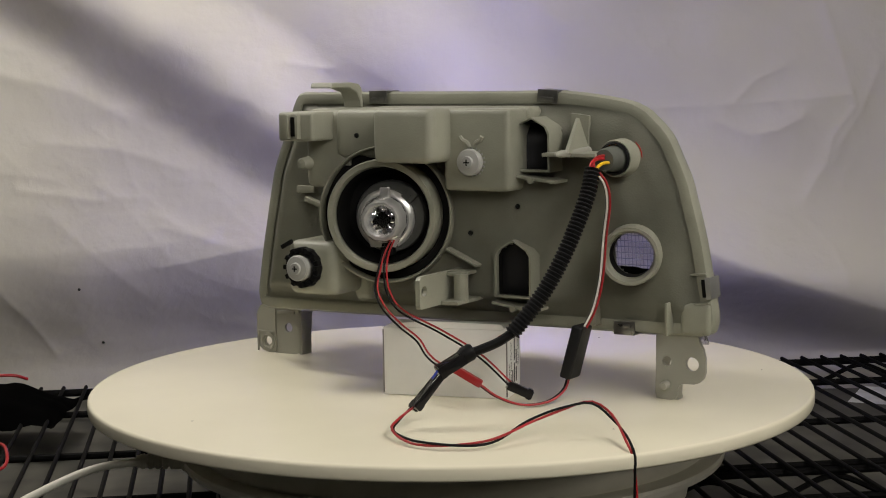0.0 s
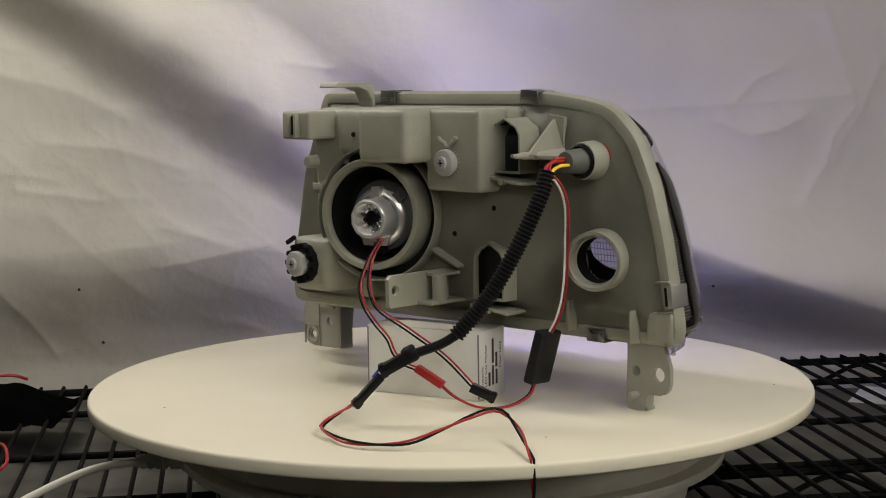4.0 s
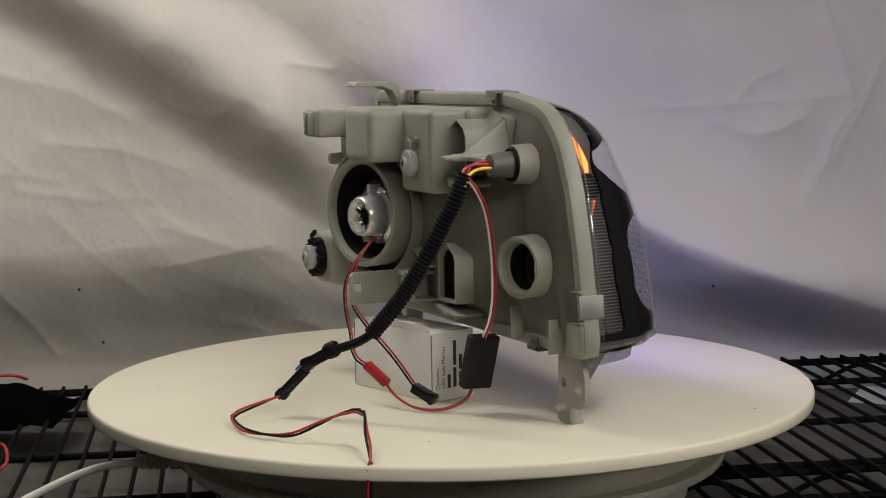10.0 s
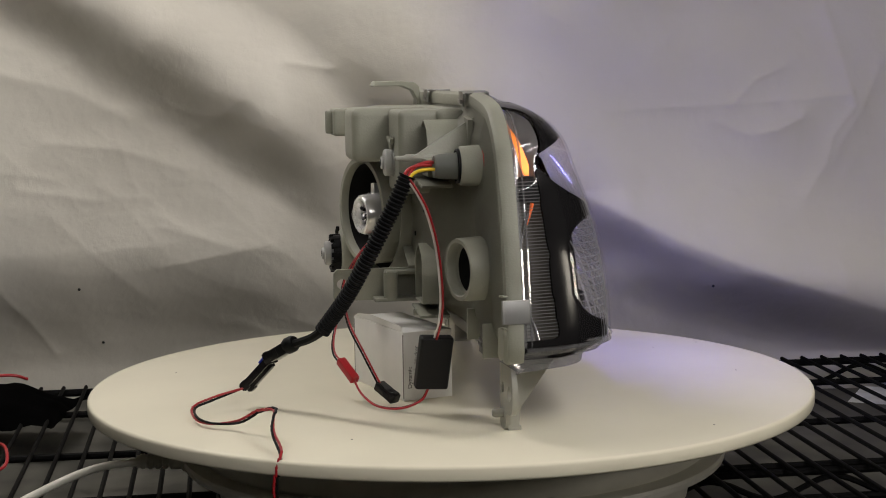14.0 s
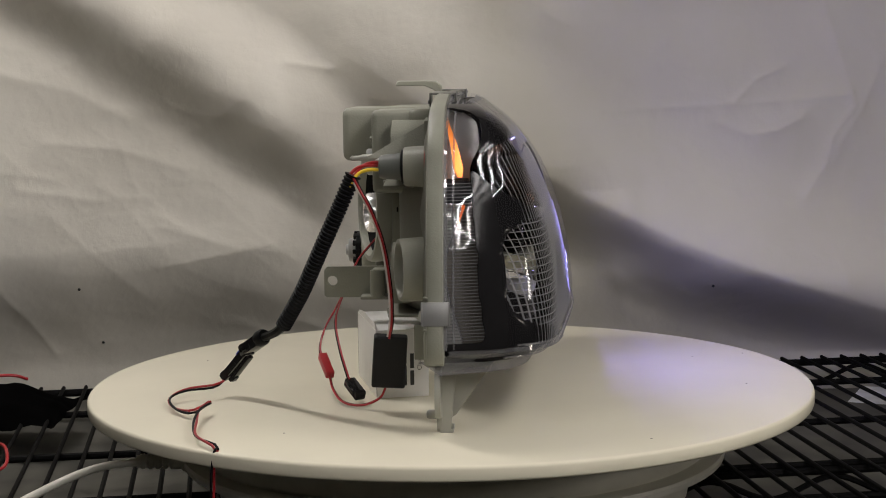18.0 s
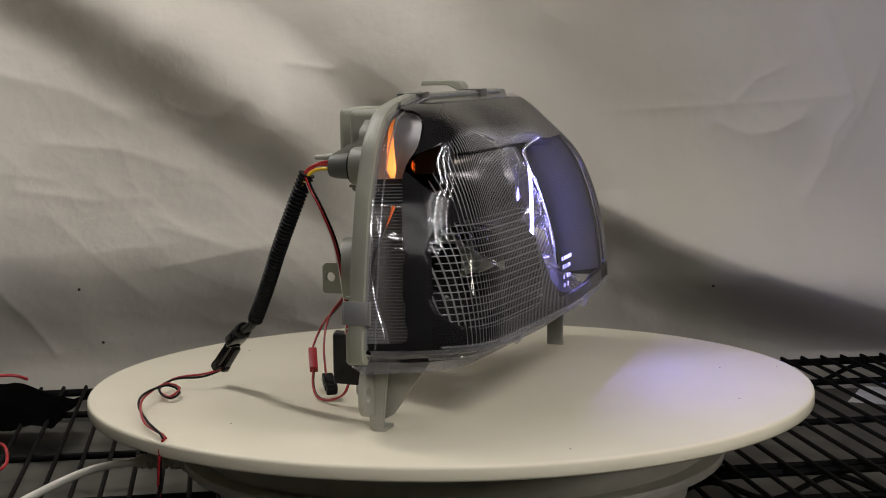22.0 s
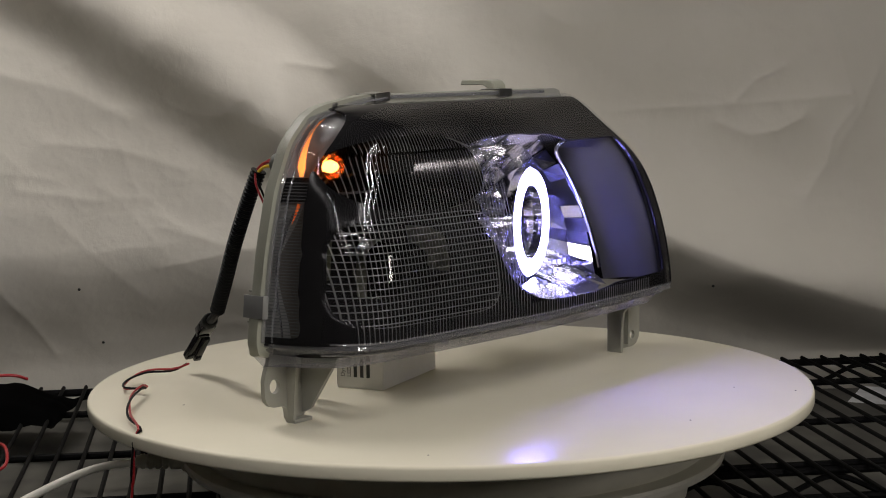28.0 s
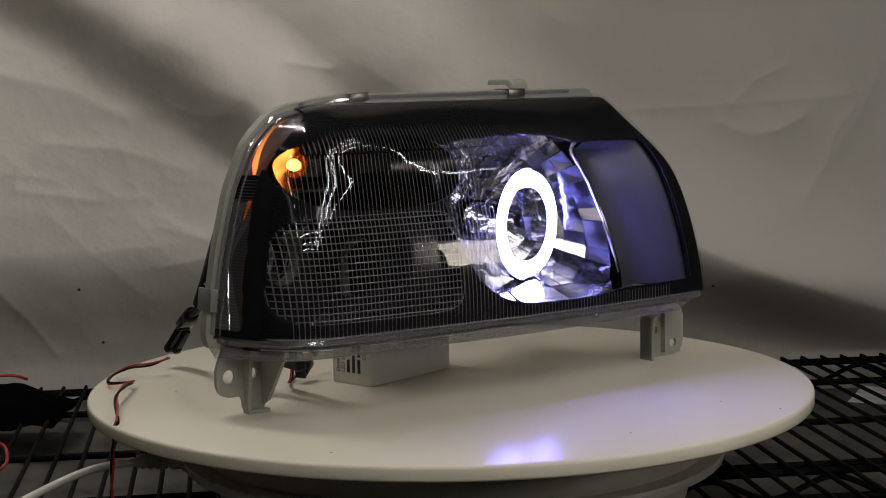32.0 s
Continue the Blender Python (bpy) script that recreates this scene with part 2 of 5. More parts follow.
def prism(bm, outline, axis, d0, d1):
    """An outline of (a, b) in millimetres, drawn out along an axis: 'y' takes (x, z), 'x' takes (y, z), 'z' takes (x, y)."""
    def spot(a, b, d):
        return {"y": (a, d, b), "x": (d, a, b), "z": (a, b, d)}[axis]
    lo = [bm.verts.new(Vector(spot(a, b, d0)) * MM) for a, b in outline]
    hi = [bm.verts.new(Vector(spot(a, b, d1)) * MM) for a, b in outline]
    bm.faces.new(lo)
    bm.faces.new(hi[::-1])
    n = len(outline)
    for i in range(n):
        bm.faces.new((lo[i], hi[i], hi[(i + 1) % n], lo[(i + 1) % n]))
    return bm


def plate(bm, outline, holes, axis, d0, d1, grid=1.5):
    """A plate with round holes through it: outline (a, b), holes (a, b, radius), in millimetres."""
    def spot(a, b, d):
        return Vector({"y": (a, d, b), "x": (d, a, b), "z": (a, b, d)}[axis]) * MM
    flat = bmesh.new()
    loops = [outline]
    for a, b, r in holes:
        loops.append([(a + r * math.cos(2 * math.pi * i / 20), b + r * math.sin(2 * math.pi * i / 20)) for i in range(20)])
    edges = []
    for lp in loops:
        vs = [flat.verts.new((a, b, 0)) for a, b in lp]
        edges += [flat.edges.new((vs[i], vs[(i + 1) % len(vs)])) for i in range(len(vs))]
    bmesh.ops.triangle_fill(flat, use_beauty=True, edges=edges)
    flat.verts.index_update()
    for d in (d0, d1):
        vs = [bm.verts.new(spot(v.co.x, v.co.y, d)) for v in flat.verts]
        for f in flat.faces:
            bm.faces.new([vs[v.index] for v in f.verts])
    flat.free()
    for lp in loops:
        n = len(lp)
        lo = [bm.verts.new(spot(a, b, d0)) for a, b in lp]
        hi = [bm.verts.new(spot(a, b, d1)) for a, b in lp]
        for i in range(n):
            bm.faces.new((lo[i], hi[i], hi[(i + 1) % n], lo[(i + 1) % n]))
    bmesh.ops.remove_doubles(bm, verts=bm.verts, dist=1e-6)
    return bm


def even_edges(bm, rounds):
    """Draws the open edges of a sheet into even curves."""
    loose = [v for v in bm.verts if not v.link_faces]
    bmesh.ops.delete(bm, geom=loose, context="VERTS")
    rim = {}
    for e in bm.edges:
        if len(e.link_faces) == 1:
            for v, w in ((e.verts[0], e.verts[1]), (e.verts[1], e.verts[0])):
                rim.setdefault(v, []).append(w)
    for _ in range(rounds):
        moved = [(v, v.co * 0.4 + (n[0].co + n[1].co) * 0.3) for v, n in rim.items() if len(n) == 2]
        for v, co in moved:
            v.co = co


def table_line(z, rows):
    """Linear look-up in rows of (z, value), z rising."""
    if z <= rows[0][0]:
        return rows[0][1]
    for (a, va), (b, vb) in zip(rows, rows[1:]):
        if z <= b:
            return va + (vb - va) * (z - a) / (b - a)
    return rows[-1][1]


def smoothstep(a, b, x):
    t = min(1.0, max(0.0, (x - a) / (b - a)))
    return t * t * (3 - 2 * t)


def thing(name, label, category, group="", m=None):
    ob = new(name)
    ob.empty_display_size = 0.02
    tagged(ob, label, category, group)
    if m:
        ob.matrix_world = m
    return ob


# ---------------------------------------------------------------- the room and the backdrop
# long folds of the cloth: the line of the crest (x, z), height, width above and below the crest, where they begin and end along x, how sharp
FOLDS = [
    ([(-0.62, 0.505), (-0.398, 0.352), (-0.233, 0.239), (-0.119, 0.165), (0.05, 0.07)], 0.064, 0.095, 0.100, (-0.75, -0.55, -0.20, -0.06), 1.0),
    ([(-0.35, 0.47), (-0.088, 0.347), (0.209, 0.208), (0.45, 0.10)], 0.048, 0.40, 0.165, (-0.60, -0.20, 0.08, 0.30), 1.0),
    ([(-0.20, 0.33), (-0.062, 0.246), (0.072, 0.159), (0.181, 0.103), (0.277, 0.056), (0.415, 0.004), (0.531, -0.034), (0.80, -0.12)], 0.072, 0.140, 0.100, (-0.22, 0.10, 0.8, 1.2), 0.78),
]
CREASES = [  # a line of (x, z), width, depth
    ([(0.188, 0.212), (0.337, 0.216), (0.412, 0.220), (0.486, 0.226)], 0.0035, 0.0022), ([(0.344, 0.218), (0.371, 0.246), (0.405, 0.260)], 0.0040, 0.0034),
    ([(0.324, 0.196), (0.365, 0.179), (0.399, 0.184), (0.429, 0.199)], 0.0045, 0.0034), ([(0.375, 0.176), (0.378, 0.165)], 0.004, 0.0022),
    ([(0.433, 0.103), (0.460, 0.143), (0.467, 0.177), (0.493, 0.211), (0.485, 0.238), (0.465, 0.298), (0.451, 0.339)], 0.0050, 0.0036),
    ([(0.115, 0.324), (0.141, 0.312)], 0.004, 0.0024), ([(-0.187, 0.274), (-0.136, 0.266)], 0.004, 0.0030), ([(-0.547, 0.035), (-0.509, -0.028), (-0.487, -0.077)], 0.004, 0.0030),
    ([(-0.346, 0.080), (-0.258, 0.051)], 0.010, 0.0030), ([(-0.523, 0.267), (-0.442, 0.245), (-0.382, 0.211)], 0.014, 0.0036), ([(0.283, 0.166), (0.304, 0.111)], 0.004, 0.0018),
    ([(0.520, 0.257), (0.500, 0.204), (0.474, 0.163)], 0.005, 0.0028), ([(-0.472, 0.185), (-0.391, 0.175), (-0.317, 0.148)], 0.012, 0.0034), ([(-0.502, 0.131), (-0.413, 0.114)], 0.008, 0.0026),
    ([(-0.35, 0.03), (-0.22, 0.055)], 0.010, 0.0030), ([(-0.47, 0.10), (-0.36, -0.02)], 0.024, 0.0050)]
rnd = random.Random(5)
for lo, hi, count in ((0.18, 0.56, 22), (-0.58, -0.15, 26)):
    for _ in range(count):
        cx, cz, a, n = rnd.uniform(lo, hi), rnd.uniform(-0.04, 0.36), rnd.uniform(-0.9, 0.5) if lo < 0 else rnd.uniform(0.4, 2.4), rnd.uniform(0.015, 0.05)
        bend = rnd.uniform(-0.5, 0.5)
        CREASES.append(([(cx, cz), (cx + n * math.cos(a), cz + n * math.sin(a)), (cx + n * (math.cos(a) + math.cos(a + bend)), cz + n * (math.sin(a) + math.sin(a + bend)))],
                        rnd.uniform(0.004, 0.011), rnd.uniform(0.0006, 0.0015)))


def ease(a, b, v):
    t = np.clip((v - a) / (b - a), 0.0, 1.0)
    return t * t * (3 - 2 * t)


def crest_height(x, z, line, above, below, sharp=1.0):
    """1 on the crest of a fold, falling to 0 at its widths above and below."""
    line = np.array(line)
    zc = np.interp(x, line[:, 0], line[:, 1])
    run = np.interp(x, (line[1:, 0] + line[:-1, 0]) / 2, np.diff(line[:, 1]) / np.diff(line[:, 0]))
    s = (z - zc) / np.sqrt(1 + run * run)
    k = np.clip(np.where(s > 0, s / above, -s / below), 0.0, 1.0)
    return 0.5 + 0.5 * np.cos(np.pi * k ** sharp)


speckle = np.vectorize(lambda a, b, c: noise.noise((a, b, c)))


def cloth_y(x, z):
    """Depth of the hanging cloth, for arrays of x and z."""
    y = 0.585 + 0.03 * x
    y = y - 0.55 * np.maximum(0.0, -x - 0.28) ** 1.6
    for line, high, above, below, (a, b, c, d), sharp in FOLDS:
        y = y - high * crest_height(x, z, line, above, below, sharp) * ease(a, b, x) * ease(d, c, x)
    for line, w, d in CREASES:
        near = np.full_like(y, 9.0)
        for (ax, az), (bx, bz) in zip(line, line[1:]):
            dx, dz = bx - ax, bz - az
            k = np.clip(((x - ax) * dx + (z - az) * dz) / (dx * dx + dz * dz), 0, 1)
            near = np.minimum(near, np.hypot(x - ax - k * dx, z - az - k * dz))
        y = y - 1.15 * d * np.exp(-near / (1.9 * w))
    y = y - 0.30 * np.maximum(0.0, z - 0.12) * ease(-0.22, 0.05, x) * (1 - 0.9 * ease(0.12, 0.40, x))
    y = y + 0.040 * ease(0.03, -0.12, z) * ease(0.05, 0.35, x)
    y = y + 0.075 * ease(0.06, -0.10, z) * ease(-0.12, -0.36, x)
    y = y + 0.030 * ease(0.02, -0.09, z) * ease(-0.36, -0.12, x)
    y = y + 0.010 * speckle(x * 5, 3.1, z * 5) + 0.0030 * speckle(x * 17, 7.7, z * 17)
    for size, deep, seed in ((4.2, 0.0012, 1.3), (8.5, 0.0008, 4.7), (15.0, 0.0005, 9.1)):
        y = y - deep * (1 - np.minimum(1.0, 1.6 * np.abs(speckle(x * size + 0.35 * z * size, seed, z * size - 0.2 * x * size)))) ** 5
    return y


def backdrop():
    xs = np.concatenate([np.linspace(-0.95, -0.62, 20), np.linspace(-0.615, 0.60, 480), np.linspace(0.61, 0.95, 20)])
    zs = np.concatenate([np.linspace(-0.16, -0.125, 4), np.linspace(-0.12, 0.38, 215), np.linspace(0.385, 1.0, 45)])
    gx, gz = np.meshgrid(xs, zs)
    gy = cloth_y(gx, np.maximum(gz, -0.10))
    n = len(xs)
    verts = np.stack([gx, gy, gz], -1).reshape(-1, 3).tolist()
    faces = [(j * n + i, j * n + i + 1, (j + 1) * n + i + 1, (j + 1) * n + i) for j in range(len(zs) - 1) for i in range(n - 1)]
    me = bpy.data.meshes.new("backdrop")
    me.from_pydata(verts, [], faces)
    me.polygons.foreach_set("use_smooth", [True] * len(faces))
    me.materials.append(M_CLOTH)
    tagged(new("backdrop", me), "creased white fabric backdrop hanging in diagonal folds", "backdrop", kind="structure")


def sheet(name, corners, mat, label, category):
    bm = bmesh.new()
    bm.faces.new([bm.verts.new(c) for c in corners])
    g = bmesh.ops.solidify(bm, geom=bm.faces[:], thickness=0.01)
    ob = part(name, bm, mat, smooth=False)
    tagged(ob, label, category, kind="structure")


def enclosure():
    sheet("wall_north", [(-2, 0.95, -1.2), (2, 0.95, -1.2), (2, 0.95, 1.8), (-2, 0.95, 1.8)], M_ROOM, "dim painted wall behind the fabric backdrop", "wall")
    sheet("wall_south", [(2, -3.2, -1.2), (-2, -3.2, -1.2), (-2, -3.2, 1.8), (2, -3.2, 1.8)], M_ROOM, "dim painted room wall", "wall")
    sheet("wall_west", [(-2, -3.2, -1.2), (-2, 0.95, -1.2), (-2, 0.95, 1.8), (-2, -3.2, 1.8)], M_ROOM, "dim painted room wall", "wall")
    sheet("wall_east", [(2, 0.95, -1.2), (2, -3.2, -1.2), (2, -3.2, 1.8), (2, 0.95, 1.8)], M_ROOM, "dim painted room wall", "wall")
    sheet("ceiling", [(-2, -3.2, 1.8), (2, -3.2, 1.8), (2, 0.95, 1.8), (-2, 0.95, 1.8)], M_ROOM, "dim room ceiling", "ceiling")
    sheet("floor", [(-2, -3.2, -1.2), (2, -3.2, -1.2), (2, 0.95, -1.2), (-2, 0.95, -1.2)], M_FLOOR, "dark grey room floor", "floor")


# ---------------------------------------------------------------- the shelf
SHELF_Z = -96.0


SHELF_TURN = pose(0, 0, 0, 0, 0, 8.0)


def wire_shelf():
    t = thing("wire_shelf", "black epoxy-coated wire shelf under the turntable", "shelf", m=SHELF_TURN)
    bm = bmesh.new()
    sweep(bm, [(0, -420, 0), (0, 530, 0)], 2.3, 8)
    first = part("wire", bm, M_SHELF, t)
    first.location = (-0.735, 0, SHELF_Z * MM)
    for i in range(1, 59):
        ob = new("wire", first.data)
        ob.parent = t
        ob.location = (-0.735 + i * 0.0254, 0, SHELF_Z * MM)
    for y in (-418, -300, -132, 37, 207, 402, 530):
        bm = bmesh.new()
        sweep(bm, [(-760, y, SHELF_Z - 5.5), (760, y, SHELF_Z - 5.5)], 3.6, 8)
        part("crossbar", bm, M_SHELF, t)
    for y in (-418, 20, 530):
        bm = bmesh.new()
        pts = []
        for i in range(27):
            x = -760 + i * 58.5
            pts.append((x, y, SHELF_Z - (12 if i % 2 else 31)))
        sweep(bm, smooth_path(pts, 6), 2.8, 6)
        part("truss_wire", bm, M_SHELF, t, "zigzag truss wire")
        bm = bmesh.new()
        sweep(bm, [(-760, y, SHELF_Z - 32), (760, y, SHELF_Z - 32)], 3.8, 8)
        part("lower_rail", bm, M_SHELF, t)
        bm = bmesh.new()
        sweep(bm, [(-760, y, SHELF_Z - 7), (760, y, SHELF_Z - 7)], 3.8, 8)
        part("upper_rail", bm, M_SHELF, t)
    for x in (-760, 760):
        for y in (-418, 530):
            bm = bmesh.new()
            lathe(bm, (x, y, -1200), (0, 0, 1), [(0, 0), (12.5, 0), (12.5, 1180), (0, 1180)], 20)
            part("post", bm, M_SHELF, t)
    bm = bmesh.new()
    box(bm, (-750, -415, -144), (750, 600, -136), 1)
    ob = part("lower_shelf_board", bm, M_FLOOR)
    tagged(ob, "worn grey board on the shelf below", "board")


# ---------------------------------------------------------------- the turntable
def turntable():
    t = thing("turntable", "motor turntable with a round cream top and low grey-white base", "turntable")
    bm = bmesh.new()
    lathe(bm, (0, 0, 0), (0, 0, 1), [(0, 0), (150, 0), (302.0, 0), (303.6, -0.4), (304.5, -1.4), (304.8, -2.6), (304.8, -9.2), (304.2, -10.6), (302.8, -11.4), (200, -11.4), (0, -11.4)], 180)
    top = part("disc", bm, M_TABLE, t, "round cream laminate top with a square-cut rim")
    rnd = random.Random(3)
    for i in range(6):
        bm = bmesh.new()
        a, r = rnd.uniform(0, 6.28), rnd.uniform(180, 290)
        lathe(bm, (r * math.cos(a), r * math.sin(a), 0), (0, 0, 1), [(0, 0.25), (rnd.uniform(0.4, 0.8), 0.2), (0.9, 0.0)], 8)
        part("speck", bm, M_INK, top, "tiny dark speck")
    bm = bmesh.new()
    lathe(bm, (0, 0, 0), (0, 0, 1), [(190, -34), (212, -34), (217, -35), (219, -38), (220.5, -49), (217.5, -50), (217.5, -52.5), (225, -53), (230.5, -54), (231.8, -56.5), (230.5, -61), (222, -64.5), (204, -70), (200, -93), (0, -93)], 140)
    part("base", bm, M_BASE, t, "grey-white plastic base with a groove")
    # neck under the disc; the gap's shade is put into its black
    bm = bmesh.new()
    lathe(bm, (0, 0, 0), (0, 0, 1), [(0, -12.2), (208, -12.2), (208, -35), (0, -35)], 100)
    part("bearing_ring", bm, M_HOLE, t, "ring in the gap under the disc, blackened for its shade")
    return top


def power_cord():
    t = thing("power_cord", "ivory power cord with a ribbed strain relief plugged into the base", "cable")
    bm = bmesh.new()
    sweep(bm, smooth_path([(-212, -55, -53), (-262, -62, -54), (-300, -74, -58), (-345, -118, -72), (-385, -200, -84), (-430, -300, -92), (-470, -420, -92), (-480, -520, -150)], 6), 3.3, 12)
    part("cord", bm, M_CORD, t)
    bm = bmesh.new()
    prof = [(0, 0), (8.5, 0), (8.5, 8)]
    for i in range(5):
        prof += [(8.2 - i * 0.5, 9 + i * 6), (8.2 - i * 0.5, 12.5 + i * 6), (6.4 - i * 0.3, 13 + i * 6), (6.4 - i * 0.3, 14.8 + i * 6)]
    prof += [(5.0, 40), (0, 40)]
    lathe(bm, (-222, -56, -53), (-1, -0.13, -0.02), prof, 20)
    box(bm, (-224, -66, -62), (-196, -46, -44), 2)
    part("strain_relief", bm, M_CORD, t, "ribbed ivory strain relief")


# ---------------------------------------------------------------- the headlight, in its own space: x along it, y to its front, millimetres
TURN0 = pose(0, 0, 0, 0, 0, -30.5)
OUTER = [(48, 233), (57, 236), (70, 236), (96, 231.5), (132, 225), (175, 214), (210, 198), (232, 175), (239, 150), (242, 112), (244, 80)]
INNER = [(48, -196), (63, -200), (110, -192), (177, -178), (200, -168), (225, -158), (240, -152), (246, -146)]
ZTOP, ZLENS = 241.5, 64.0
# outer end of the flutes
FLUTED = [(66, 218.5), (90, 216), (114, 214), (152, 204), (181, 195), (212, 174), (240, 138)]
# inner edge of the corner chamber
CORNER = [(66, 224.6), (84, 222.4), (105, 219.4), (126, 215.6), (145, 211.6), (164, 207), (184, 200), (199, 192), (216, 177), (233, 154)]
# outer edge of the gridded window, and how far the pale strip at the rim of the side marker reaches forward
WINDOW = [(76, 214), (100, 214.5), (120, 210.8), (132, 209), (154, 202.5)]
STRIP = [(66, 22), (76, 20), (85, 17), (95, 13), (104, 11), (115, 8.5), (125, 8), (137, 11), (149, 15), (161, 19), (172, 22)]


def in_window(x, z):
    """Below 1 inside the gridded window of the lens."""
    left = table_line(z, WINDOW)
    return abs((x - (left + 58) / 2) / ((left - 58) / 2)) ** 7 + abs((z - 116) / 39.5) ** 7


def table_curve(z, rows):
    """Smooth look-up: the linear one, averaged over a few millimetres."""
    return sum(table_line(z + d, rows) * w for d, w in ((-7, 1), (-4, 2), (0, 3), (4, 2), (7, 1))) / 9


def outer_x(z):
    return table_curve(z, OUTER) - 14 * smoothstep(238, 247, z)


def inner_x(z):
    return table_curve(z, INNER)


def lens_y(x, z, drop=0.0):
    """The front of the lens; drop: how far inside it, in millimetres."""
    v = min(1.0, max(0.0, (z - 70) / 173.5))
    h = (1 - v * v) ** 0.5
    xo = outer_x(z) - 4
    if x > 0:
        u = min(1.0, x / xo)
        s = (1 - 0.071 * x / 100) * (1 - u ** 14) ** 0.80
    else:
        s = 1 - 0.09 * (x / 200) ** 2
    bell = math.exp(-((z - 220) / 22) ** 2)
    full = 9 * bell * smoothstep(40, 150, x) * (s if x > 0 else 0) - 7 * bell * smoothstep(-20, -150, x)
    return 4 + 99.8 * h * s + full - drop


def shell_y(x, z):
    """The back of the housing."""
    d = min(outer_x(z) - x, (x - inner_x(z)) * 0.8, (ZTOP - z) * 0.9, (z - 57) * 1.2)
    rise = smoothstep(0, 24, d - 5)
    deep = 34 - 28 * smoothstep(72, 135, x)
    soft = 4.0 * math.exp(-((x - 166) / 13) ** 2 - ((z - 156) / 20) ** 2) - 2.5 * math.exp(-((x - 196) / 14) ** 2 - ((z - 158) / 26) ** 2)
    return -2 - deep * rise - soft * rise


BULB = (-23, 146)
HOLES = [(BULB[0] - 15, BULB[1], 50), (164, 193, 14), (177, 117, 19)]
POCKETS = [((82, 184), (113, 184), (113, 212), (110, 218), (98, 224.5), (86, 219), (82, 212)), ((67, 82), (97, 82), (97, 114), (94, 119), (82, 126), (70, 119), (67, 114))]


def pocket_has(pk, x, z):
    xs = [p[0] for p in pk]
    return min(xs) < x < max(xs) and min(p[1] for p in pk) < z < pk[4][1] - abs(x - pk[4][0]) * 0.55


RIM = (-22.4, -72.7, 145.8)
TILT = pose(*[v * MM for v in RIM], 0, 0, 17) @ pose(23 * MM, 77 * MM, -146 * MM)
TILT_MARKER = pose(179 * MM, -28 * MM, 117 * MM, 0, 0, 15) @ pose(-181 * MM, 28 * MM, -121 * MM)


